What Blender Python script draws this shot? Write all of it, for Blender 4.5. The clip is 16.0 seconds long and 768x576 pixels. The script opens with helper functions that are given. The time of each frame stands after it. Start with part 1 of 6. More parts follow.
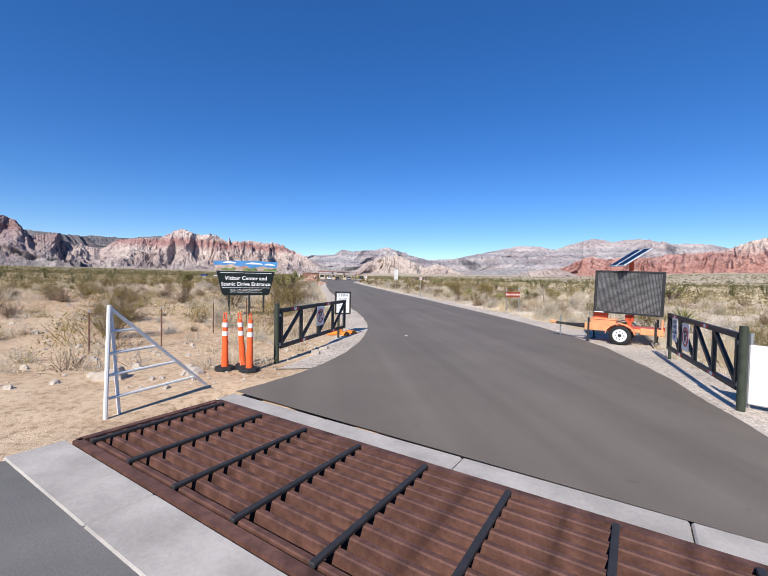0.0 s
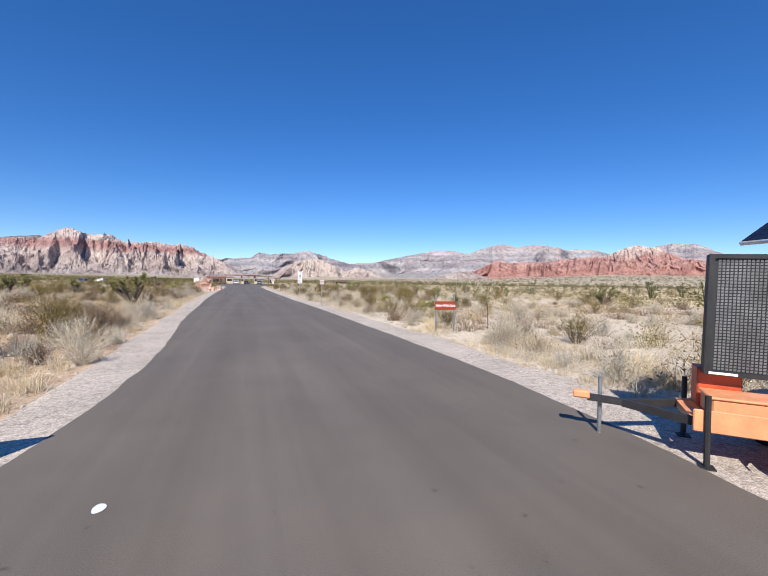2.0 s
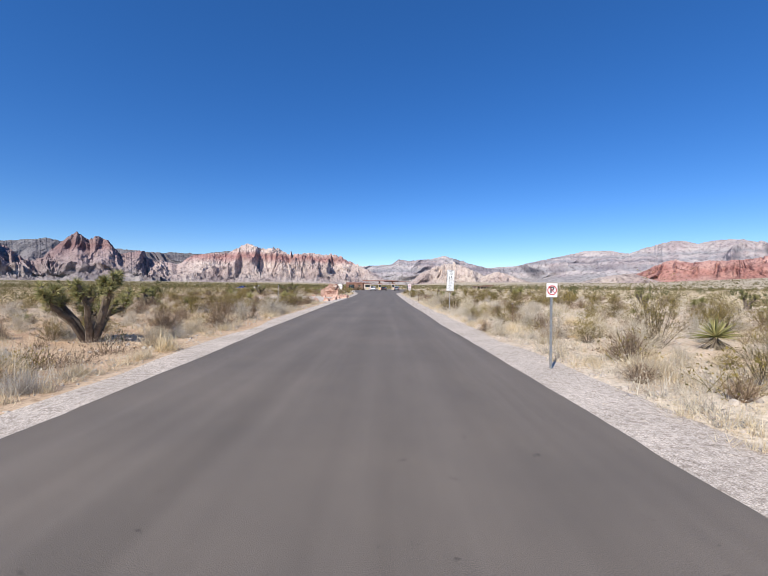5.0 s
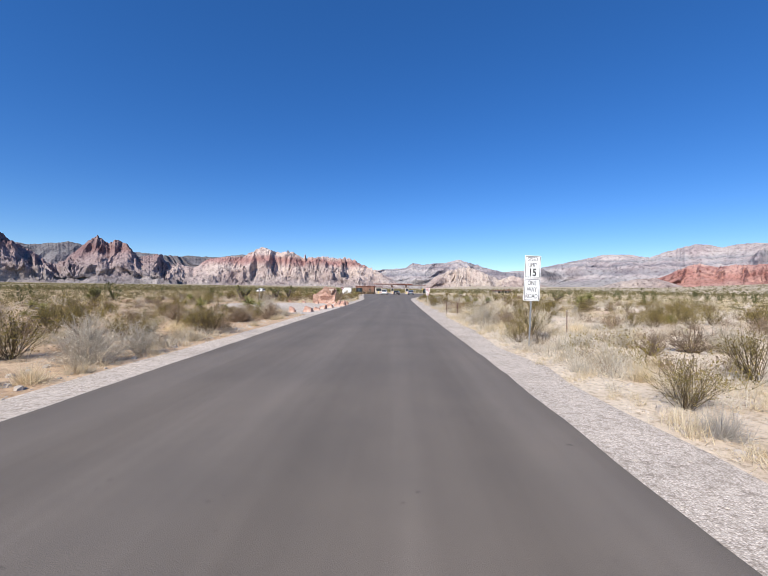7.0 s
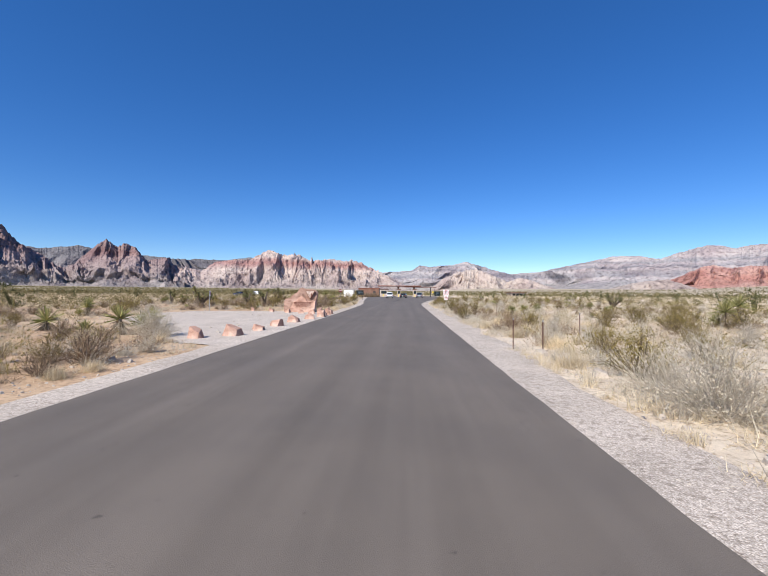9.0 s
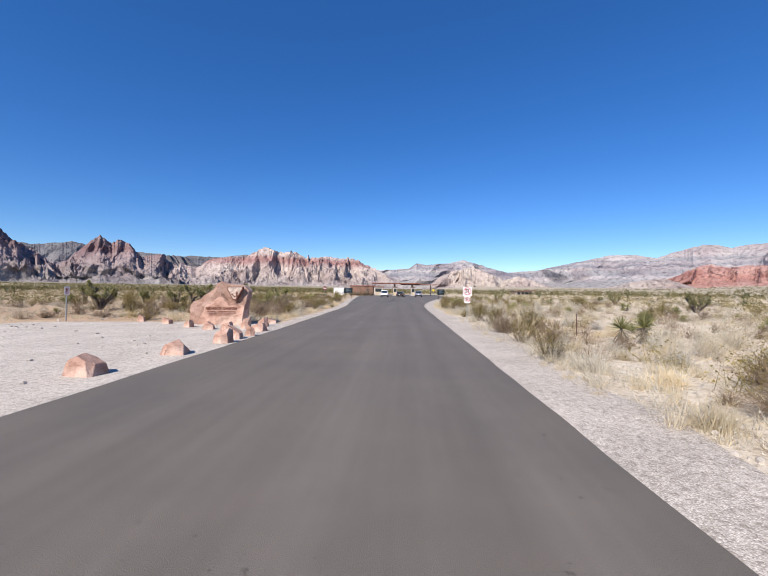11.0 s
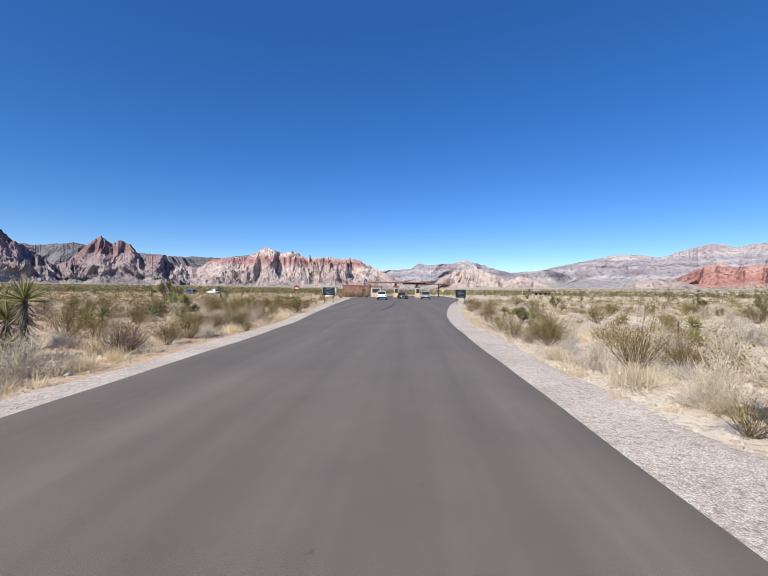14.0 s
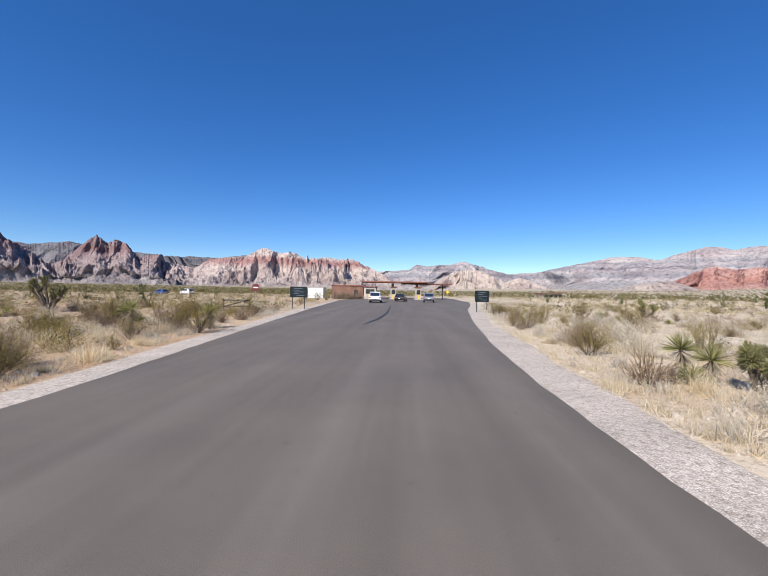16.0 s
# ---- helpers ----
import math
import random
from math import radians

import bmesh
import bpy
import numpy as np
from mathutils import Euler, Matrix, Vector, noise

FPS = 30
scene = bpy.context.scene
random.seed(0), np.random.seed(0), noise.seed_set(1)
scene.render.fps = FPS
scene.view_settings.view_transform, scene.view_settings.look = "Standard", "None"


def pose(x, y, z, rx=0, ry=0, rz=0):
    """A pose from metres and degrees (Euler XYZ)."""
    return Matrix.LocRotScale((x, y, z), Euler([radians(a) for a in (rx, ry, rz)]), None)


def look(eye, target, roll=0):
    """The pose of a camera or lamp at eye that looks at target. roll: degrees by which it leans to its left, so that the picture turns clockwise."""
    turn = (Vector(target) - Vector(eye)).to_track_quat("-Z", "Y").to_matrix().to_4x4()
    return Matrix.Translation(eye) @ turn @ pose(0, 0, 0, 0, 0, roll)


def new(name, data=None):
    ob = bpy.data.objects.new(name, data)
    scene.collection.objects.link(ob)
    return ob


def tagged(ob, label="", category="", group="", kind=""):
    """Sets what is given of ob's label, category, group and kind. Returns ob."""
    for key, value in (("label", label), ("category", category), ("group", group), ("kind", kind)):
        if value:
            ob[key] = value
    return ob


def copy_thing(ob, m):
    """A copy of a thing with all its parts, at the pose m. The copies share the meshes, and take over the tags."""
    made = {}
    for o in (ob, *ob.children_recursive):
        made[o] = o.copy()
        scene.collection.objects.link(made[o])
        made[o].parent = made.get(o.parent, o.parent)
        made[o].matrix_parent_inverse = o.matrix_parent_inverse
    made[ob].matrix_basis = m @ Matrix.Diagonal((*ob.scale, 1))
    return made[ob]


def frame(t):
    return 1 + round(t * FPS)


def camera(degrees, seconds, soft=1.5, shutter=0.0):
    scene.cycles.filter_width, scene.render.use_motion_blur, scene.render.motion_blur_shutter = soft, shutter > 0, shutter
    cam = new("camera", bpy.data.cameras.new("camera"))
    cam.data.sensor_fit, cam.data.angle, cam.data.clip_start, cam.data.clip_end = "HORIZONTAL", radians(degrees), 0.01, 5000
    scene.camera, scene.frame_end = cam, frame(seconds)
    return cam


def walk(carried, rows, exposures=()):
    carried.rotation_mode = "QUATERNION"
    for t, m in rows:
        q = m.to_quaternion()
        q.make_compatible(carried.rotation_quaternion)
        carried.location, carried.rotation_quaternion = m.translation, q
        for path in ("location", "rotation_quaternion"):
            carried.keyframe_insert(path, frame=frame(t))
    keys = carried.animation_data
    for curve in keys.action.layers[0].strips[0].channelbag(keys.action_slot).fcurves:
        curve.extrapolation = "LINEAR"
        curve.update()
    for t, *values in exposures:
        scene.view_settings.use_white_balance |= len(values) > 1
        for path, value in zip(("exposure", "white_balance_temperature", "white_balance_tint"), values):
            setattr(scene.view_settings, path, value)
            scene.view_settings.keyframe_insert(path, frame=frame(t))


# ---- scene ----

# ---------- camera ----------
cam = camera(88.8, 16.0, soft=0.8)
EYE = 1.85
PATH = [  # seconds, x, y, yaw to the left, pitch, roll
    (0, -5.59, 2.35, -8.17, -1.60, 1.20),
    (0.5, -4.62, 4.83, -15.07, -2.03, 1.29),
    (1, -3.70, 6.84, -18.66, -1.76, 1.26),
    (1.5, -2.82, 8.88, -20.13, -1.22, 1.12),
    (2, -2.01, 10.86, -19.63, -0.89, 0.80),
    (2.5, -1.21, 13.38, -16.39, -0.41, 0.58),
    (3, -0.66, 16.38, -12.05, -0.49, 0.14),
    (3.5, -0.41, 19.89, -7.36, -0.48, 0.08),
    (4, -0.38, 23.66, -3.83, -0.43, 0.28),
    (6.5, -0.01, 42.78, 2.03, 0.02, 0.29),
    (7, 0.02, 46.63, 2.24, 0.21, 0.54),
    (7.5, -0.02, 50.52, 2.72, 0.31, 0.59),
    (8, 0.02, 54.34, 3.02, 0.43, 0.60),
    (8.5, -0.01, 58.21, 3.17, 0.49, 0.56),
    (9, -0.10, 62.04, 3.24, 0.57, 0.40),
    (11.5, -0.23, 81.25, 2.74, 0.24, 0.69),
    (12, -0.26, 85.07, 2.78, 0.25, 0.71),
    (12.5, -0.30, 88.85, 3.09, 0.22, 0.74),
    (13, -0.33, 92.61, 3.15, 0.26, 0.66),
    (13.5, -0.37, 96.34, 3.15, 0.25, 0.69),
    (14, -0.42, 100.04, 3.07, 0.34, 0.55),
    (14.5, -0.44, 103.74, 3.16, 0.38, 0.60),
    (15, -0.48, 107.48, 3.09, 0.44, 0.67),
    (15.5, -0.52, 111.26, 3.00, 0.48, 0.78),
    (16, -0.55, 115.08, 2.78, 0.48, 0.84),
]


def aim(x, y, yaw, pitch, roll):
    a, p = radians(yaw), radians(pitch)
    way = Vector((-math.sin(a) * math.cos(p), math.cos(a) * math.cos(p), math.sin(p)))
    eye = Vector((x, y, EYE))
    return look(eye, eye + 5 * way, roll)


walk(cam, [(t, aim(*rest)) for t, *rest in PATH])

# ---------- light ----------
SUN_FROM = Vector((-0.37, -0.67, 0.66)).normalized()
world = bpy.data.worlds.new("sky")
scene.world = world
world.use_nodes = True
wn, wl = world.node_tree.nodes, world.node_tree.links
sky = wn.new("ShaderNodeTexSky")
sky.sky_type, sky.sun_disc = "NISHITA", False
sky.sun_elevation = math.asin(SUN_FROM.z)
sky.sun_rotation = math.atan2(SUN_FROM.x, SUN_FROM.y)
sky.altitude, sky.air_density, sky.dust_density, sky.ozone_density = 1300, 1.0, 0.0, 5.0
wn["Background"].inputs["Strength"].default_value = 0.115
deep = wn.new("ShaderNodeHueSaturation")
deep.inputs["Saturation"].default_value, deep.inputs["Hue"].default_value = 1.27, 0.511
wl.new(sky.outputs["Color"], deep.inputs["Color"])
haze = wn.new("ShaderNodeMix")
haze.data_type = "RGBA"
haze.inputs[0].default_value = 0.12
haze.inputs[7].default_value = (0.75, 1.95, 4.3, 1)
wl.new(deep.outputs["Color"], haze.inputs[6])
wl.new(haze.outputs[2], wn["Background"].inputs["Color"])
sun = new("sun", bpy.data.lights.new("sun", "SUN"))
sun.data.energy, sun.data.angle, sun.data.color = 4.9, radians(0.53), (1.0, 0.95, 0.88)
sun.matrix_world = look(SUN_FROM * 100, (0, 0, 0))
scene.view_settings.exposure = 0.35


# ---------- materials ----------
def nodes_of(name):
    m = bpy.data.materials.new(name)
    m.use_nodes = True
    nt = m.node_tree
    return m, nt, nt.nodes["Principled BSDF"]


def noise_node(nt, scale, detail=4.0, rough=0.55, coord="Object", stretch=None):
    tc = nt.nodes.new("ShaderNodeTexCoord")
    n = nt.nodes.new("ShaderNodeTexNoise")
    n.inputs["Scale"].default_value, n.inputs["Detail"].default_value, n.inputs["Roughness"].default_value = scale, detail, rough
    if stretch:
        mp = nt.nodes.new("ShaderNodeMapping")
        mp.inputs["Scale"].default_value = stretch
        nt.links.new(tc.outputs[coord], mp.inputs["Vector"])
        nt.links.new(mp.outputs["Vector"], n.inputs["Vector"])
    else:
        nt.links.new(tc.outputs[coord], n.inputs["Vector"])
    return n.outputs["Fac"]


def ramp(nt, fac, stops):
    r = nt.nodes.new("ShaderNodeValToRGB")
    el = r.color_ramp.elements
    while len(el) < len(stops):
        el.new(0.5)
    for e, (p, c) in zip(el, stops):
        e.position, e.color = p, (*c, 1)
    nt.links.new(fac, r.inputs["Fac"])
    return r.outputs["Color"]


def mix(nt, fac, a, b, mode="MIX"):
    m = nt.nodes.new("ShaderNodeMix")
    m.data_type, m.blend_type = "RGBA", mode
    for sock, v in ((m.inputs[0], fac), (m.inputs[6], a), (m.inputs[7], b)):
        if isinstance(v, bpy.types.NodeSocket):
            nt.links.new(v, sock)
        elif isinstance(v, (int, float)):
            sock.default_value = v
        else:
            sock.default_value = (*v, 1)
    return m.outputs[2]


def bump(nt, bsdf, fac, strength, dist):
    b = nt.nodes.new("ShaderNodeBump")
    b.inputs["Strength"].default_value, b.inputs["Distance"].default_value = strength, dist
    nt.links.new(fac, b.inputs["Height"])
    nt.links.new(b.outputs["Normal"], bsdf.inputs["Normal"])


def shade(c, k):
    return tuple(min(1.0, v * k) for v in c)


def surface(name, color, rough=0.7, metal=0.0, vary=0.25, scale=3.0, fine=40.0, relief=0.2, depth=0.004, spec=0.4, other=None):
    """A paint, metal, rubber or stone with stains at one scale and grain at another."""
    m, nt, b = nodes_of(name)
    big, small = noise_node(nt, scale), noise_node(nt, fine, 3.0)
    base = ramp(nt, big, [(0.3, shade(color, 1 - vary)), (0.7, other or shade(color, 1 + 0.5 * vary))])
    grain = ramp(nt, small, [(0.3, (1 - 0.5 * vary,) * 3), (0.7, (1, 1, 1))])
    nt.links.new(mix(nt, 1.0, base, grain, "MULTIPLY"), b.inputs["Base Color"])
    b.inputs["Roughness"].default_value, b.inputs["Metallic"].default_value = rough, metal
    b.inputs["Specular IOR Level"].default_value = spec
    if relief:
        bump(nt, b, small, relief, depth)
    return m


def leafy(name, a, b_, rough=0.65, through_light=0.25):
    """Leaves and twigs: each plant and each leaf has a tone of its own."""
    m, nt, b = nodes_of(name)
    info, geo = nt.nodes.new("ShaderNodeObjectInfo"), nt.nodes.new("ShaderNodeNewGeometry")
    leaf = ramp(nt, geo.outputs["Random Per Island"], [(0.0, a), (1.0, b_)])
    plant = ramp(nt, info.outputs["Random"], [(0.0, (0.72, 0.72, 0.72)), (1.0, (1.12, 1.1, 1.0))])
    col = mix(nt, 1.0, leaf, plant, "MULTIPLY")
    nt.links.new(col, b.inputs["Base Color"])
    b.inputs["Roughness"].default_value = rough
    b.inputs["Specular IOR Level"].default_value = 0.1
    t = nt.nodes.new("ShaderNodeBsdfTranslucent")
    nt.links.new(col, t.inputs["Color"])
    ms = nt.nodes.new("ShaderNodeMixShader")
    ms.inputs[0].default_value = through_light
    nt.links.new(b.outputs[0], ms.inputs[1])
    nt.links.new(t.outputs[0], ms.inputs[2])
    nt.links.new(ms.outputs[0], nt.nodes["Material Output"].inputs["Surface"])
    return m


def asphalt():
    m, nt, b = nodes_of("asphalt")
    streak = noise_node(nt, 1.0, 5.0, 0.6, stretch=(1.1, 0.03, 1))
    patch = noise_node(nt, 0.35, 5.0, 0.65)
    grit = noise_node(nt, 110.0, 2.0)
    c = ramp(nt, streak, [(0.25, (0.124, 0.104, 0.083)), (0.5, (0.154, 0.130, 0.105)), (0.78, (0.195, 0.166, 0.136))])
    p = ramp(nt, patch, [(0.3, (0.86, 0.86, 0.87)), (0.7, (1.1, 1.08, 1.06))])
    g = ramp(nt, grit, [(0.3, (0.62, 0.62, 0.62)), (0.5, (1, 1, 1)), (0.75, (1.35, 1.32, 1.3))])
    dash = ramp(nt, noise_node(nt, 6.0, 3.0, 0.6), [(0.26, (0.6, 0.6, 0.6)), (0.33, (1, 1, 1)), (0.74, (1, 1, 1)), (0.8, (1.25, 1.22, 1.18))])
    g = mix(nt, 1.0, g, dash, "MULTIPLY")
    nt.links.new(mix(nt, 1.0, mix(nt, 1.0, c, p, "MULTIPLY"), g, "MULTIPLY"), b.inputs["Base Color"])
    b.inputs["Roughness"].default_value = 0.78
    b.inputs["Specular IOR Level"].default_value = 0.35
    bump(nt, b, grit, 0.35, 0.006)
    return m


def desert():
    m, nt, b = nodes_of("desert_soil")
    wide, mid = noise_node(nt, 0.045, 6.0, 0.6), noise_node(nt, 0.55, 6.0, 0.65)
    fine = noise_node(nt, 9.0, 5.0, 0.7)
    peb = noise_node(nt, 45.0, 3.0)
    c = ramp(nt, wide, [(0.3, (0.57, 0.42, 0.29)), (0.5, (0.65, 0.545, 0.415)), (0.72, (0.69, 0.615, 0.50))])
    d = ramp(nt, mid, [(0.28, (0.74, 0.68, 0.62)), (0.52, (1, 1, 1)), (0.75, (1.1, 1.1, 1.1))])
    e = ramp(nt, fine, [(0.32, (0.56, 0.51, 0.46)), (0.5, (1, 1, 1)), (0.8, (1.2, 1.2, 1.2))])
    soil = mix(nt, 1.0, mix(nt, 1.0, c, d, "MULTIPLY"), e, "MULTIPLY")
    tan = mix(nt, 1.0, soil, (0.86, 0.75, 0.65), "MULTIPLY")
    # far plain: unbroken scrub cover
    tc = nt.nodes.new("ShaderNodeTexCoord")
    far = nt.nodes.new("ShaderNodeVectorMath")
    far.operation = "LENGTH"
    nt.links.new(tc.outputs["Object"], far.inputs[0])
    div = nt.nodes.new("ShaderNodeMath")
    div.operation = "DIVIDE"
    nt.links.new(far.outputs["Value"], div.inputs[0])
    div.inputs[1].default_value = 1000.0
    cover = ramp(nt, div.outputs[0], [(0.06, (0, 0, 0)), (0.4, (0.6, 0.6, 0.6)), (0.9, (0.85, 0.85, 0.85))])
    scrub = ramp(nt, noise_node(nt, 0.02, 6.0, 0.7), [(0.3, (0.24, 0.205, 0.125)), (0.5, (0.40, 0.335, 0.235)), (0.72, (0.53, 0.45, 0.345))])
    olive = ramp(nt, noise_node(nt, 0.03, 6.0, 0.7), [(0.3, (0.21, 0.18, 0.105)), (0.52, (0.33, 0.285, 0.185)), (0.72, (0.47, 0.405, 0.30))])
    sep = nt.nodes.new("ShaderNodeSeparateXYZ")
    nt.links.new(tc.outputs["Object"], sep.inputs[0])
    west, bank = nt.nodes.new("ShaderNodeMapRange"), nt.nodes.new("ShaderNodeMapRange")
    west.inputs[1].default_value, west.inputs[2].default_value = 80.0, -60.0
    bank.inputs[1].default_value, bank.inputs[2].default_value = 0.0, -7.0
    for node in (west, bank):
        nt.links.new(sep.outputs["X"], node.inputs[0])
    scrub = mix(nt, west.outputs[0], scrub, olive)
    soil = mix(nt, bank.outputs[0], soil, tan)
    nt.links.new(mix(nt, cover, soil, scrub), b.inputs["Base Color"])
    b.inputs["Roughness"].default_value = 0.95
    b.inputs["Specular IOR Level"].default_value = 0.118
    bump(nt, b, mix(nt, 0.5, fine, peb), 0.6, 0.05)
    return m


def gravel(name, lo, hi):
    m, nt, b = nodes_of(name)
    tc = nt.nodes.new("ShaderNodeTexCoord")
    v = nt.nodes.new("ShaderNodeTexVoronoi")
    v.inputs["Scale"].default_value = 58.0
    nt.links.new(tc.outputs["Object"], v.inputs["Vector"])
    tone = ramp(nt, v.outputs["Color"], [(0.1, lo), (0.9, hi)])
    # shade between the stones, painted as darker colour away from their centres
    gap_shade = ramp(nt, v.outputs["Distance"], [(0.0, (1.08, 1.08, 1.08)), (0.35, (1, 1, 1)), (0.6, (0.80, 0.775, 0.75))])
    dust = ramp(nt, noise_node(nt, 0.7, 5.0), [(0.3, (0.82, 0.80, 0.78)), (0.7, (1.08, 1.06, 1.04))])
    heap = ramp(nt, noise_node(nt, 9.0, 4.0, 0.7), [(0.34, (0.66, 0.64, 0.62)), (0.5, (1, 1, 1)), (0.72, (1.1, 1.1, 1.1))])
    tone = mix(nt, 1.0, tone, heap, "MULTIPLY")
    nt.links.new(mix(nt, 1.0, mix(nt, 1.0, tone, gap_shade, "MULTIPLY"), dust, "MULTIPLY"), b.inputs["Base Color"])
    b.inputs["Roughness"].default_value = 0.9
    b.inputs["Specular IOR Level"].default_value = 0.15
    inv = nt.nodes.new("ShaderNodeMath")
    inv.operation = "SUBTRACT"
    inv.inputs[0].default_value = 1.0
    nt.links.new(v.outputs["Distance"], inv.inputs[1])
    bump(nt, b, inv.outputs[0], 0.4, 0.012)
    return m


def strata(name, bands, top, spread=0.12, scale=0.004, crack=0.03, relief=24.0, split=0.55):
    """Layered rock of a far range: beds follow the height over the plain, up to top metres."""
    m, nt, b = nodes_of(name)
    tc = nt.nodes.new("ShaderNodeTexCoord")
    sep = nt.nodes.new("ShaderNodeSeparateXYZ")
    nt.links.new(tc.outputs["Object"], sep.inputs[0])
    warp = noise_node(nt, scale, 6.0, 0.6)
    mul = nt.nodes.new("ShaderNodeMath")
    mul.operation = "MULTIPLY_ADD"
    nt.links.new(sep.outputs["Z"], mul.inputs[0])
    mul.inputs[1].default_value, mul.inputs[2].default_value = 1.0 / top, -spread
    add = nt.nodes.new("ShaderNodeMath")
    add.operation = "MULTIPLY_ADD"
    nt.links.new(warp, add.inputs[0])
    add.inputs[1].default_value = 2 * spread
    nt.links.new(mul.outputs[0], add.inputs[2])
    c = ramp(nt, add.outputs[0], bands)
    streak = ramp(nt, noise_node(nt, crack, 6.0, 0.7, stretch=(1, 1, 0.6)), [(0.34, (0.50, 0.47, 0.49)), (0.48, (0.98, 0.98, 0.98)), (0.72, (1.18, 1.16, 1.14))])
    patch = ramp(nt, noise_node(nt, crack * 0.12, 4.0, 0.6), [(0.36, (0.80, 0.75, 0.78)), (0.6, (1.06, 1.06, 1.06))])
    c = mix(nt, 1.0, c, patch, "MULTIPLY")
    # rock joints, with the shade of crevices painted in; split sets how dark
    joint_shade = ramp(nt, noise_node(nt, crack * 2.2, 5.0, 0.75, stretch=(1, 1, 0.5)), [(0.36, (split, 0.96 * split, split)), (0.46, (1, 1, 1)), (0.7, (1.08, 1.08, 1.08))])
    c = mix(nt, 1.0, c, joint_shade, "MULTIPLY")
    nt.links.new(mix(nt, 1.0, c, streak, "MULTIPLY"), b.inputs["Base Color"])
    b.inputs["Roughness"].default_value, b.inputs["Specular IOR Level"].default_value = 0.95, 0.05
    bump(nt, b, noise_node(nt, crack * 0.8, 6.0, 0.7), 0.9, relief)
    return m


def stone(name, dark, mid, pale):
    """Broken sandstone: pale faces, iron stains, thin beds and pitted grain."""
    m, nt, b = nodes_of(name)
    big, beds, pits = noise_node(nt, 1.3, 5.0, 0.6), noise_node(nt, 3.0, 5.0, 0.65, stretch=(0.9, 0.9, 1.7)), noise_node(nt, 24.0, 4.0, 0.7)
    c = ramp(nt, big, [(0.32, dark), (0.48, mid), (0.66, pale)])
    d = ramp(nt, beds, [(0.3, (0.70, 0.64, 0.60)), (0.48, (1, 1, 1)), (0.75, (1.08, 1.06, 1.05))])
    e = ramp(nt, pits, [(0.3, (0.72, 0.70, 0.68)), (0.5, (1, 1, 1))])
    nt.links.new(mix(nt, 1.0, mix(nt, 1.0, c, d, "MULTIPLY"), e, "MULTIPLY"), b.inputs["Base Color"])
    b.inputs["Roughness"].default_value, b.inputs["Specular IOR Level"].default_value = 0.9, 0.15
    bump(nt, b, mix(nt, 0.5, beds, pits), 0.8, 0.05)
    return m


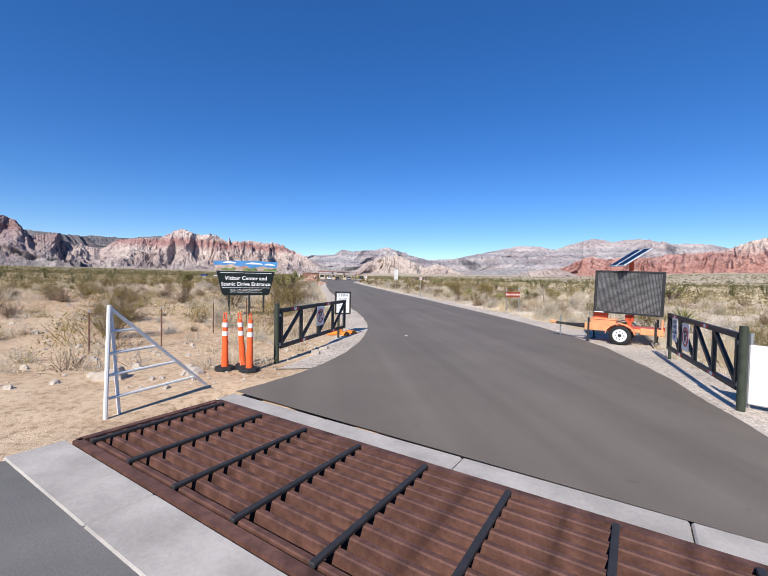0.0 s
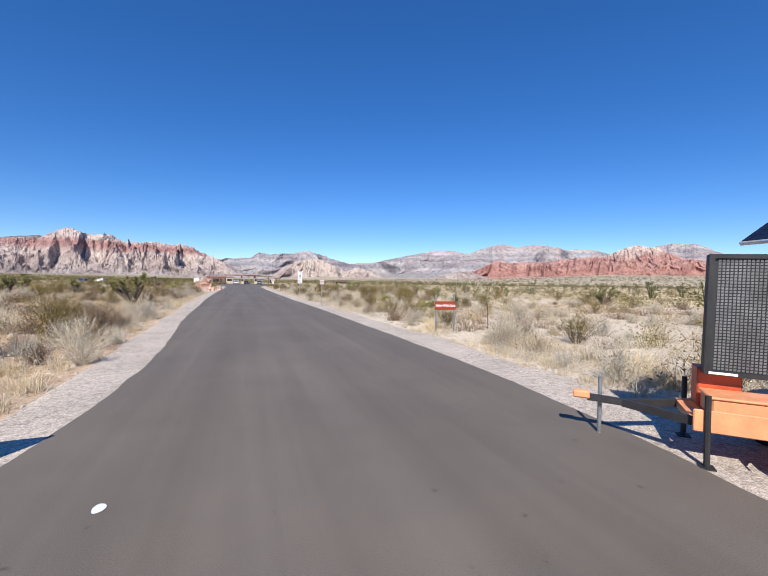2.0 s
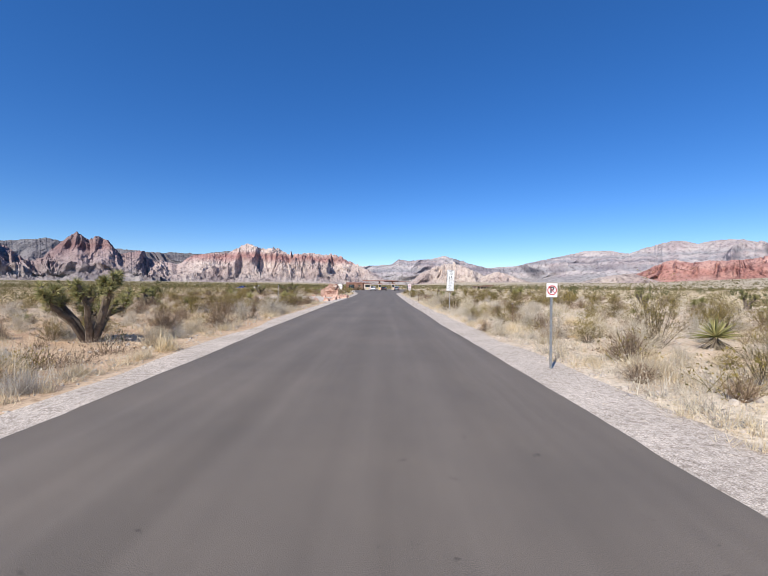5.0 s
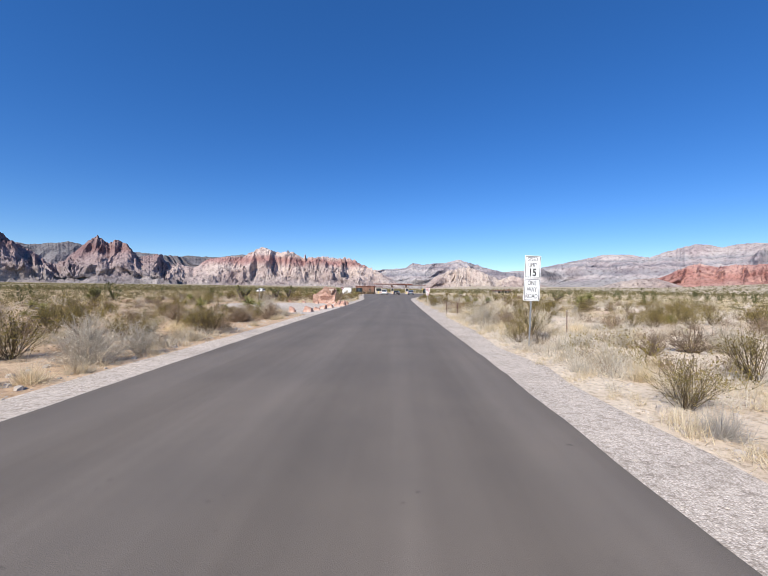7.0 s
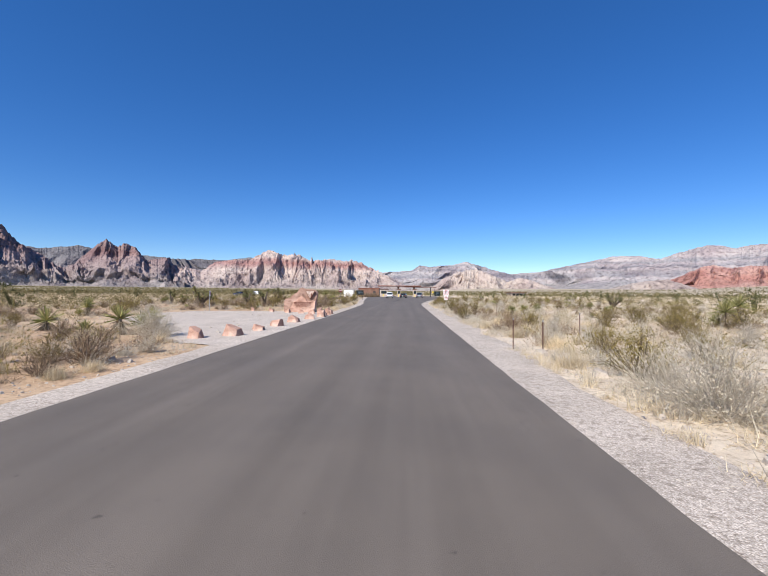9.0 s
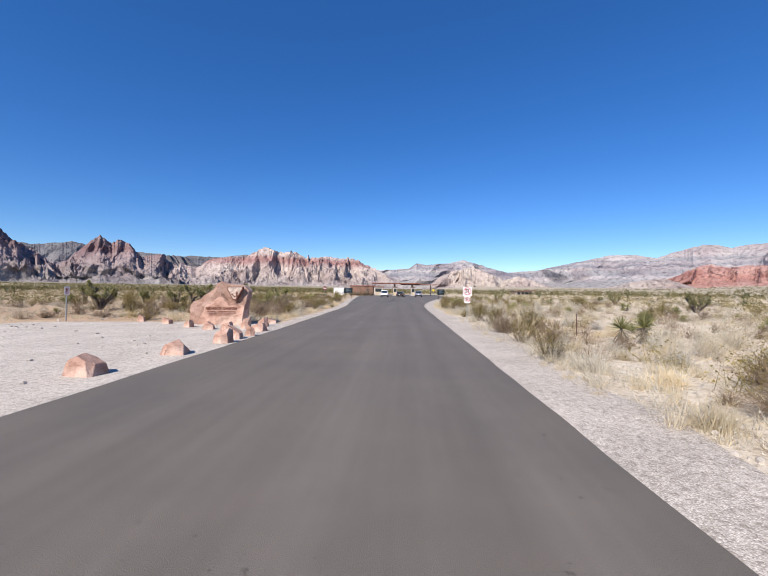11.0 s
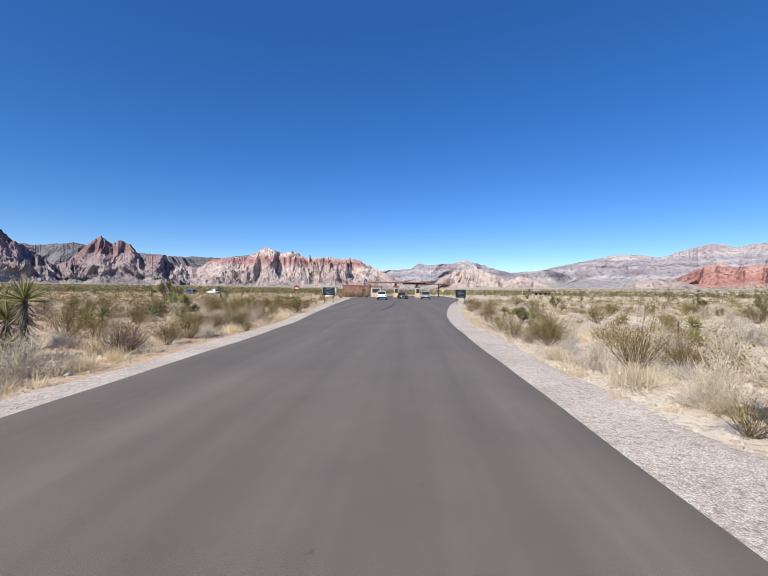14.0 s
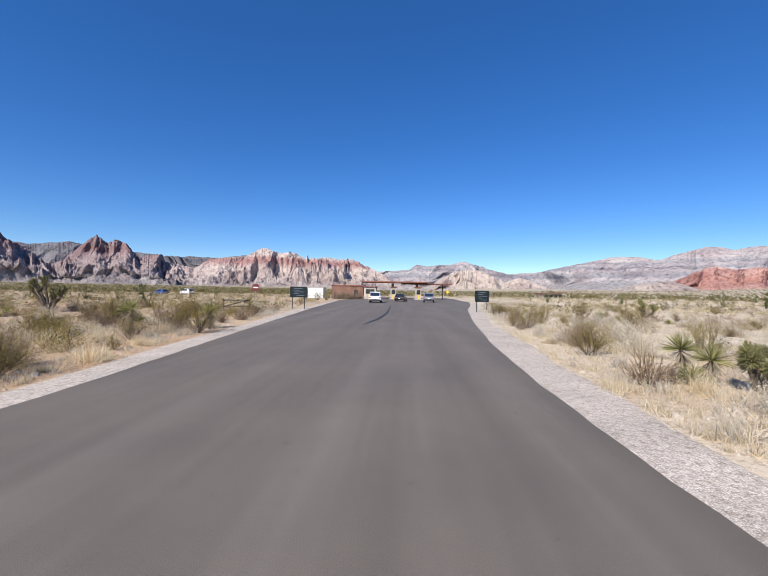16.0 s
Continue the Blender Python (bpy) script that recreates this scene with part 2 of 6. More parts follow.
M = {
    "asphalt": asphalt(),
    "old_asphalt": surface("old_asphalt", (0.16, 0.15, 0.14), 0.9, vary=0.3, scale=0.6, fine=60, relief=0.5),
    "tar": surface("tar", (0.05, 0.046, 0.042), 0.7, vary=0.4, scale=2, fine=60),
    "soil": desert(),
    "gravel": gravel("gravel", (0.41, 0.355, 0.30), (0.79, 0.715, 0.625)),
    "pale_gravel": gravel("pale_gravel", (0.50, 0.44, 0.38), (0.76, 0.69, 0.61)),
    "concrete": surface("concrete", (0.44, 0.40, 0.355), 0.9, scale=2, fine=30, relief=0.4),
    "rust": surface("rusty_steel", (0.12, 0.052, 0.038), 0.75, 0.2, vary=0.5, scale=5, fine=50, relief=0.5, other=(0.20, 0.095, 0.07)),
    # near-black floor: the shade inside the pit is put into its colour
    "pit": surface("pit_floor_shade", (0.045, 0.035, 0.03), 0.95, vary=0.4, scale=3, relief=0.6),
    "dark_steel": surface("dark_steel", (0.045, 0.042, 0.042), 0.6, 0.3, scale=6),
    "black": surface("black_paint", (0.022, 0.022, 0.024), 0.5, scale=4, other=(0.04, 0.038, 0.036)),
    "white": surface("white_paint", (0.78, 0.77, 0.74), 0.5, vary=0.12, scale=4),
    "sheet_white": surface("white_sheeting", (0.80, 0.80, 0.78), 0.45, vary=0.06, scale=2, relief=0.05),
    "galv": surface("galvanised_steel", (0.42, 0.43, 0.43), 0.45, 0.7, scale=12, vary=0.3),
    "green_steel": surface("green_steel", (0.055, 0.065, 0.045), 0.6, 0.2, scale=8),
    "orange": surface("safety_orange", (0.86, 0.13, 0.03), 0.5, vary=0.15, scale=5),
    "sand_orange": surface("orange_sandbag_cloth", (0.80, 0.24, 0.035), 0.8, vary=0.25, scale=5, fine=90, relief=0.5),
    "trailer_orange": surface("faded_orange_paint", (0.84, 0.35, 0.16), 0.5, vary=0.2, scale=4),
    "red_orange": surface("red_orange_paint", (0.62, 0.10, 0.035), 0.5, vary=0.2, scale=4),
    "rubber": surface("rubber", (0.020, 0.020, 0.021), 0.85, scale=9),
    "led": surface("display_black", (0.03, 0.03, 0.031), 0.6, vary=0.15, scale=2),
    "dot": surface("display_dot", (0.25, 0.25, 0.25), 0.4, vary=0.5, scale=2, fine=9),
    "cell": surface("solar_cell", (0.010, 0.014, 0.03), 0.25, vary=0.3, scale=8, relief=0, spec=0.3),
    "alu": surface("aluminium", (0.75, 0.76, 0.77), 0.35, 0.6, vary=0.1),
    "sign_red": surface("sign_red", (0.50, 0.03, 0.025), 0.45, vary=0.1),
    "maroon": surface("maroon_sign_paint", (0.16, 0.035, 0.03), 0.5, vary=0.2),
    "sign_brown": surface("sign_red_brown", (0.30, 0.055, 0.02), 0.5, vary=0.12),
    "sign_green": surface("sign_green_black", (0.005, 0.011, 0.010), 0.45, vary=0.15),
    "sign_blue": surface("picture_blue", (0.09, 0.30, 0.62), 0.5, vary=0.3, scale=2),
    "sign_sand": surface("picture_sand", (0.60, 0.46, 0.37), 0.5, vary=0.5, scale=6),
    "sign_leaf": surface("picture_green", (0.20, 0.27, 0.08), 0.5, vary=0.5, scale=6),
    "yellow": surface("sign_yellow", (0.80, 0.60, 0.02), 0.5, vary=0.1),
    "print": surface("printed_black", (0.02, 0.02, 0.02), 0.6, vary=0.1, relief=0),
    "print_grey": surface("printed_grey", (0.13, 0.16, 0.20), 0.6, vary=0.1, relief=0),
    "print_white": surface("printed_white", (0.85, 0.85, 0.83), 0.5, vary=0.05, relief=0),
    "rock": stone("red_sandstone", (0.33, 0.185, 0.135), (0.50, 0.305, 0.23), (0.64, 0.455, 0.365)),
    "varnish": stone("weathered_sandstone", (0.22, 0.125, 0.095), (0.33, 0.205, 0.155), (0.42, 0.28, 0.22)),
    "pale_rock": surface("pale_limestone", (0.52, 0.45, 0.375), 0.9, vary=0.25, scale=3, fine=25, relief=0.6, depth=0.02, spec=0.15),
    "carved": surface("carved_lettering", (0.17, 0.06, 0.04), 0.9, relief=0),
    "stucco": surface("tan_stucco", (0.50, 0.41, 0.34), 0.9, scale=1.0, fine=20),
    "wall_red": surface("red_brown_wall", (0.23, 0.125, 0.09), 0.9, scale=0.6, fine=15, vary=0.35),
    "roof": surface("rusted_fascia", (0.27, 0.105, 0.07), 0.7, vary=0.3, scale=1.0),
    "glass": surface("dark_glass", (0.02, 0.025, 0.03), 0.08, vary=0.1, relief=0, spec=0.8),
    "car_white": surface("white_car_paint", (0.78, 0.78, 0.77), 0.25, vary=0.05, relief=0, spec=0.6),
    "car_black": surface("black_car_paint", (0.02, 0.02, 0.022), 0.2, vary=0.1, relief=0, spec=0.6),
    "car_grey": surface("grey_car_paint", (0.30, 0.31, 0.33), 0.25, 0.3, vary=0.08, relief=0, spec=0.6),
    "car_blue": surface("blue_car_paint", (0.04, 0.07, 0.22), 0.25, vary=0.05, relief=0, spec=0.6),
    "tail": surface("tail_lamp_red", (0.45, 0.02, 0.02), 0.25, vary=0.1, relief=0),
    "bark": surface("fibrous_bark", (0.19, 0.15, 0.115), 0.95, vary=0.45, scale=6, fine=45, relief=0.9, depth=0.02, spec=0.1),
    "creosote": leafy("creosote_leaf", (0.10, 0.085, 0.026), (0.39, 0.30, 0.095), through_light=0.14),
    "olive_stem": leafy("olive_twig", (0.09, 0.065, 0.038), (0.20, 0.15, 0.09), through_light=0.05),
    "grey_twig": leafy("grey_twig", (0.42, 0.36, 0.285), (0.76, 0.68, 0.56), through_light=0.15),
    "pale_twig": leafy("pale_twig", (0.46, 0.395, 0.31), (0.76, 0.68, 0.555), through_light=0.15),
    "brown_twig": leafy("brown_twig", (0.11, 0.075, 0.052), (0.40, 0.295, 0.21), through_light=0.1),
    "straw": leafy("straw_blade", (0.58, 0.46, 0.31), (0.88, 0.76, 0.56), through_light=0.22),
    "ash": leafy("ash_grey_brush", (0.40, 0.36, 0.31), (0.72, 0.66, 0.58), through_light=0.2),
    "tan_straw": leafy("tan_blade", (0.50, 0.41, 0.28), (0.76, 0.64, 0.45), through_light=0.25),
    "yucca_leaf": leafy("yucca_leaf", (0.15, 0.16, 0.055), (0.46, 0.42, 0.20)),
    "joshua_leaf": leafy("joshua_leaf", (0.13, 0.14, 0.055), (0.44, 0.40, 0.20)),
    "dead_leaf": leafy("dead_leaf", (0.14, 0.11, 0.08), (0.38, 0.32, 0.245), through_light=0.05),
    "far_tree": leafy("far_tree", (0.07, 0.08, 0.035), (0.20, 0.19, 0.10)),
    "far_leaf": leafy("far_scrub", (0.13, 0.112, 0.045), (0.39, 0.325, 0.165)),
    "far_straw": leafy("far_dry_scrub", (0.40, 0.33, 0.22), (0.68, 0.58, 0.42)),
    "sandstone": strata("banded_sandstone", [(0.0, (0.37, 0.33, 0.295)), (0.16, (0.38, 0.325, 0.30)), (0.30, (0.45, 0.375, 0.335)), (0.55, (0.52, 0.43, 0.38)), (0.66, (0.40, 0.26, 0.235)), (0.74, (0.345, 0.195, 0.175)), (0.82, (0.43, 0.295, 0.26)), (0.90, (0.57, 0.475, 0.415)), (1.0, (0.55, 0.45, 0.39))], 330.0),
    "dark_sandstone": strata("dark_sandstone", [(0.0, (0.29, 0.27, 0.255)), (0.25, (0.33, 0.285, 0.27)), (0.5, (0.33, 0.265, 0.25)), (0.72, (0.31, 0.23, 0.22)), (0.86, (0.25, 0.16, 0.15)), (1.0, (0.30, 0.215, 0.20))], 340.0),
    "dark_limestone": strata("dark_limestone", [(0.0, (0.22, 0.205, 0.20)), (0.5, (0.24, 0.225, 0.225)), (0.8, (0.17, 0.165, 0.17)), (1.0, (0.20, 0.195, 0.195))], 400.0, spread=0.25, split=0.85),
    "limestone": strata("grey_limestone", [(0.0, (0.36, 0.33, 0.30)), (0.24, (0.31, 0.295, 0.29)), (0.36, (0.42, 0.38, 0.365)), (0.42, (0.27, 0.26, 0.27)), (0.52, (0.33, 0.31, 0.305)), (0.58, (0.45, 0.405, 0.385)), (0.64, (0.28, 0.27, 0.28)), (0.74, (0.42, 0.375, 0.36)), (0.80, (0.29, 0.28, 0.285)), (0.9, (0.47, 0.415, 0.39)), (1.0, (0.42, 0.37, 0.35))], 400.0, spread=0.16, split=0.85),
    "cream_stone": strata("cream_sandstone", [(0.0, (0.42, 0.36, 0.31)), (0.4, (0.50, 0.42, 0.36)), (1.0, (0.56, 0.475, 0.41))], 250.0),
    "red_stone": strata("red_sandstone_hill", [(0.0, (0.46, 0.30, 0.245)), (0.14, (0.45, 0.28, 0.23)), (0.26, (0.42, 0.235, 0.19)), (0.45, (0.39, 0.20, 0.165)), (0.62, (0.47, 0.29, 0.24)), (0.74, (0.41, 0.22, 0.185)), (0.85, (0.49, 0.34, 0.285)), (1.0, (0.57, 0.46, 0.39))], 180.0, spread=0.45, scale=0.009, crack=0.06, relief=11.0, split=0.42),
}


# ---------- mesh tools ----------
def vnoise(x, y, seed=0):
    """Smooth value noise of arrays, 0 to 1."""
    x, y = np.asarray(x, float), np.asarray(y, float)
    xi, yi = np.floor(x), np.floor(y)
    fx, fy = x - xi, y - yi
    fx, fy = fx * fx * (3 - 2 * fx), fy * fy * (3 - 2 * fy)

    def lattice(a, b):
        h = np.sin(a * 127.1 + b * 311.7 + seed * 74.7) * 43758.5453
        return h - np.floor(h)

    top = lattice(xi, yi) * (1 - fx) + lattice(xi + 1, yi) * fx
    low = lattice(xi, yi + 1) * (1 - fx) + lattice(xi + 1, yi + 1) * fx
    return top * (1 - fy) + low * fy


def fbm(x, y, seed=0, octaves=4, gain=0.5):
    out, amp, tot = 0.0, 1.0, 0.0
    for k in range(octaves):
        out = out + amp * vnoise(np.asarray(x) * 2**k, np.asarray(y) * 2**k, seed + k)
        tot, amp = tot + amp, amp * gain
    return out / tot


def np_mesh(name, verts, faces, material, smooth=False):
    me = bpy.data.meshes.new(name)
    me.from_pydata(np.asarray(verts, dtype=np.float32), [], np.asarray(faces, dtype=np.int32))
    me.materials.append(material)
    if smooth:
        me.shade_smooth()
    me.update()
    return me


def bm_mesh(name, bm, material, smooth=False):
    me = bpy.data.meshes.new(name)
    bmesh.ops.recalc_face_normals(bm, faces=bm.faces)
    bm.to_mesh(me)
    bm.free()
    me.materials.append(material)
    if smooth:
        me.shade_smooth()
    return me


def part(name, bm, material, parent, label="", smooth=False):
    ob = new(name, bm_mesh(name, bm, M[material], smooth) if isinstance(bm, bmesh.types.BMesh) else bm)
    ob.parent = parent
    if label:
        ob["label"] = label
    return ob


def thing(name, m, label, category, group=""):
    ob = new(name)
    ob.empty_display_size = 0.2
    ob.matrix_basis = m
    return tagged(ob, label, category, group)


def box(bm, c, s, turn=None, bevel=0.0):
    r = bmesh.ops.create_cube(bm, size=1.0)
    vs = r["verts"]
    bmesh.ops.scale(bm, verts=vs, vec=s)
    if bevel:
        es = list({e for v in vs for e in v.link_edges})
        r = bmesh.ops.bevel(bm, geom=es, offset=bevel, segments=1, affect="EDGES", profile=0.5)
        vs = list({v for f in r["faces"] for v in f.verts} | {v for v in vs if v.is_valid})
    if turn is not None:
        bmesh.ops.rotate(bm, verts=vs, matrix=turn, cent=(0, 0, 0))
    bmesh.ops.translate(bm, verts=vs, vec=c)
    return bm


def rod(bm, a, b, r, n=8, r2=None):
    a, b = Vector(a), Vector(b)
    d = b - a
    m = Matrix.Translation((a + b) / 2) @ d.to_track_quat("Z", "Y").to_matrix().to_4x4()
    bmesh.ops.create_cone(bm, cap_ends=True, segments=n, radius1=r, radius2=r if r2 is None else r2, depth=d.length, matrix=m)
    return bm


def bar(bm, a, b, w, h):
    """A square tube from a to b, w wide across and h high."""
    a, b = Vector(a), Vector(b)
    d = b - a
    q = d.to_track_quat("X", "Z").to_matrix().to_4x4()
    bmesh.ops.create_cube(bm, size=1.0, matrix=Matrix.Translation((a + b) / 2) @ q @ Matrix.Diagonal((d.length, w, h, 1)))
    return bm


def plate(bm, pts, y0, y1):
    """A flat plate with the outline pts in x and z, from y0 to y1."""
    lo, hi = [bm.verts.new((x, y0, z)) for x, z in pts], [bm.verts.new((x, y1, z)) for x, z in pts]
    bm.faces.new(lo)
    bm.faces.new(hi[::-1])
    for k in range(len(pts)):
        bm.faces.new((lo[k], hi[k], hi[(k + 1) % len(pts)], lo[(k + 1) % len(pts)]))
    return bm


def ring(bm, cx, cz, r0, r1, y, thick=0.004, n=28, a0=0.0, a1=6.2832):
    """A flat ring facing -y."""
    full = a1 - a0 > 6.28
    rows = [[bm.verts.new((cx + r * math.cos(a), yy, cz + r * math.sin(a))) for r, yy in ((r0, y - thick), (r1, y - thick), (r1, y), (r0, y))]
            for a in (a0 + (a1 - a0) * k / n for k in range(n if full else n + 1))]
    for k in range(n):
        p, q = rows[k], rows[(k + 1) % len(rows)]
        for i in range(4):
            bm.faces.new((p[i], p[(i + 1) % 4], q[(i + 1) % 4], q[i]))
    return bm


def bm_new():
    return bmesh.new()


def words(text, size, at, parent, material, align="CENTER", name="lettering", squeeze=1.0, bold=0.0):
    """Raised lettering that faces -y."""
    cu = bpy.data.curves.new(name, "FONT")
    cu.body, cu.size, cu.align_x, cu.align_y, cu.extrude, cu.offset = text, size, align, "CENTER", 0.002, bold
    cu.resolution_u = 3
    tmp = bpy.data.objects.new("tmp_text", cu)
    scene.collection.objects.link(tmp)
    dg = bpy.context.evaluated_depsgraph_get()
    me = bpy.data.meshes.new_from_object(tmp.evaluated_get(dg))
    bpy.data.objects.remove(tmp)
    me.materials.clear()
    me.materials.append(M[material])
    ob = new(name, me)
    ob.parent = parent
    ob.matrix_basis = pose(*at, 90, 0, 0) @ Matrix.Diagonal((squeeze, 1, 1, 1))
    return ob


# ---------- ground ----------
EDGES = [  # left x, left y, right x, right y
    (-7.0, 8.75, -1.95, 4.25), (-6.6, 9.2, -1.0, 5.0), (-6.1, 9.9, -0.3, 6.3), (-5.6, 10.8, 0.2, 7.3), (-5.15, 11.8, 0.9, 8.8), (-4.65, 13.5, 1.6, 10.6),
    (-4.25, 15.5, 2.2, 12.4), (-4.05, 17.5, 2.55, 14.5), (-3.98, 20.0, 2.8, 17.0), (-4.05, 22.5, 2.9, 20.5), (-4.25, 26.0, 2.87, 25.0), (-4.6, 30.0, 2.83, 30.0),
    (-4.85, 36.0, 2.75, 37.0), (-5.0, 42.0, 2.6, 44.0), (-5.3, 48.0, 2.42, 50.0), (-5.45, 54.0, 2.4, 57.0), (-5.7, 66.0, 2.25, 66.0), (-5.85, 76.0, 2.15, 76.0),
    (-5.9, 95.0, 2.1, 95.0), (-6.3, 115.0, 2.1, 115.0), (-6.7, 123.0, 2.25, 123.0), (-7.4, 129.0, 2.65, 129.0),
    (-8.7, 142.0, 3.9, 140.0), (-10.2, 158.0, 6.3, 157.0), (-11.6, 175.0, 9.2, 172.0), (-13.0, 192.0, 12.0, 190.0), (-13.0, 240.0, 13.0, 240.0)]
EA = np.array(EDGES)


def edge_left(y):
    return np.interp(y, EA[:, 1], EA[:, 0])


def edge_right(y):
    return np.interp(y, EA[:, 3], EA[:, 2])


def off_road(x, y):
    """Metres outside the road's edges; negative on it."""
    d = np.maximum(edge_left(y) - x, x - edge_right(y))
    return np.where(np.asarray(y) > 242, np.maximum(d, y - 242), d)


def in_pullout(x, y):
    return (x < -6) & (x > -21) & (y > 74.5) & (y < 98.5) & (y > 74.5 + (-6 - x) * 0.55)


def ground_z(x, y):
    x, y = np.asarray(x, float), np.asarray(y, float)
    d = np.clip((off_road(x, y) - 1.6) / 5.0, 0, 1)
    near = np.exp(-((x + 5) ** 2 + (y - 5.4) ** 2) / 90.0)
    k = d * (1 - 0.85 * near)
    k = np.where(in_pullout(x, y), 0.15 * k, k)
    z = -0.035 + k * (0.34 * (fbm(x * 0.16, y * 0.16, 3) - 0.5) + 0.14 * (fbm(x * 0.9, y * 0.9, 9, 3) - 0.5))
    r = np.hypot(x, y)
    far = np.clip((r - 350.0) / 3000.0, 0, 1.6)
    fan = np.clip((np.degrees(np.arctan2(x, np.maximum(y - 60, 1.0))) - 33) / 16, 0, 1) * np.clip((r - 450) / 1600.0, 0, 1)
    z = z + 27.0 * fan + far * np.where(x < 0, 26.0, 34.0) * np.clip(np.abs(x) / 600.0, 0.3, 1) + np.clip((r - 200) / 500, 0, 1) * 3.0 * (fbm(x * 0.006, y * 0.006, 21) - 0.55)
    return z


def axis_steps(lo, hi, fine0, fine1, step, grow):
    mid = list(np.arange(fine0, fine1 + 1e-6, step))
    up, down, s = [], [], step
    v = fine1
    while v < hi:
        s *= grow
        v += s
        up.append(min(v, hi))
    v, s = fine0, step
    while v > lo:
        s *= grow
        v -= s
        down.append(max(v, lo))
    return np.array(down[::-1] + mid + up)


gx, gy = axis_steps(-4700, 4700, -26, 26, 0.65, 1.1), axis_steps(-600, 4700, -12, 165, 1.0, 1.09)
GX, GY = np.meshgrid(gx, gy)
GZ = ground_z(GX, GY)
PIT = np.abs((GX + 7.15) * 0.755 - (GY - 8.29) * 0.656 - 3.6) < 3.75
PIT &= np.abs((GX + 7.15) * 0.656 + (GY - 8.29) * 0.755 + 0.85) < 0.95
GZ = np.where(PIT, -0.55, GZ)
nx, ny = len(gx), len(gy)
idx = np.arange(nx * ny).reshape(ny, nx)
gf = np.stack([idx[:-1, :-1], idx[:-1, 1:], idx[1:, 1:], idx[1:, :-1]], -1).reshape(-1, 4)
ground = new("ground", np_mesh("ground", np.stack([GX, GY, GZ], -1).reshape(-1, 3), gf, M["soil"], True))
tagged(ground, "dry tan desert soil with pebbles and reddish patches", "ground", kind="structure")


def ribbon(name, rows, z, material, across=8, wobble=0.0, drop=0.0):
    """A sheet between two lines of points; rows hold left x, left y, right x, right y."""
    rows = np.asarray(rows, float)
    n = len(rows)
    fine = np.linspace(0, n - 1, n * 14)
    r = np.stack([np.interp(fine, np.arange(n), rows[:, k]) for k in range(4)], -1)
    w = np.linspace(0, 1, across)
    X = r[:, None, 0] * (1 - w) + r[:, None, 2] * w
    Y = r[:, None, 1] * (1 - w) + r[:, None, 3] * w
    if wobble:
        j = wobble * (fbm(Y[:, [0, -1]] * 1.3, X[:, [0, -1]] * 0.3, 5) - 0.5)
        X[:, 0] += j[:, 0]
        X[:, -1] += j[:, 1]
    Z = z + 0 * X
    if drop < 0:
        Z[:, 0] += drop
    elif drop > 0:
        Z[:, -1] -= drop
    i = np.arange(X.size).reshape(X.shape)
    f = np.stack([i[:-1, :-1], i[:-1, 1:], i[1:, 1:], i[1:, :-1]], -1).reshape(-1, 4)
    return np_mesh(name, np.stack([X, Y, Z], -1).reshape(-1, 3), f, M[material], True)


tagged(new("road", ribbon("road", EDGES, 0.0, "asphalt", 12, 0.12)), "worn dark grey asphalt one-way road with faint wheel tracks", "road", kind="structure")
U, V = Vector((0.755, -0.656, 0)), Vector((0.656, 0.755, 0))
B0 = Vector((-7.15, 8.29, 0))


def guard_at(a, b, z=0.0):
    p = B0 + U * a + V * b
    return (p.x, p.y, z)


back = [guard_at(-0.6, -27)[:2] + guard_at(6.2, -27)[:2], guard_at(-0.3, -12)[:2] + guard_at(6.5, -12)[:2], guard_at(0.0, -2.25)[:2] + guard_at(7.0, -2.25)[:2]]
tagged(new("entry_road", ribbon("entry_road", back, -0.004, "old_asphalt", 8, 0.15)), "old rough grey asphalt road before the cattle guard", "road", kind="structure")


def shoulder(side):
    rows = []
    for y in ([10.3, 11, 11.8, 12.8] if side < 0 else [4.3, 5.2, 6.2, 7.4, 8.6, 9.8, 11, 12.5]) + [14 + 1.7 * k for k in range(74)] + [150, 160, 175, 190]:
        wide = 0.7 + 0.8 * float(fbm(y * 0.31, 3.0 + side, 40))
        wd = min(wide, 0.8 + 0.1 * max(0.0, y - 12)) if side < 0 else wide * float(np.interp(y, [0, 13, 20, 60, 76, 86, 94, 101, 110, 130], [2.2, 2.2, 1.3, 1.25, 1.4, 1.8, 2.2, 1.7, 1.3, 1.2]))
        if side < 0:
            e = float(edge_left(y))
            rows.append((e - wd, y, e + 0.06, y))
        else:
            e = float(edge_right(y))
            rows.append((e - 0.06, y, e + wd, y))
    return rows


for side in (-1, 1):
    tagged(new("shoulder", ribbon("shoulder", shoulder(side), -0.012, "gravel", 8, 0.0, 0.05 * side)), "pale crushed gravel shoulder beside the asphalt", "road shoulder", kind="structure")
pull = [(-9.2, 76.0, -5.9, 74.8), (-13.0, 80.5, -5.8, 79.0), (-19.5, 87.5, -5.8, 85.0), (-21.5, 93.0, -5.8, 91.0), (-20.0, 97.0, -5.9, 95.5), (-13.0, 98.2, -6.2, 98.0)]
tagged(new("pullout", ribbon("pullout", pull, -0.006, "pale_gravel", 16, 0.0, -0.04)), "pale gravel pull-out in front of the stone sign", "gravel lot", kind="structure")


# ---------- mountains ----------
def crest(points, az):
    p = np.array(points)
    return np.interp(az, p[::-1, 0], p[::-1, 1])


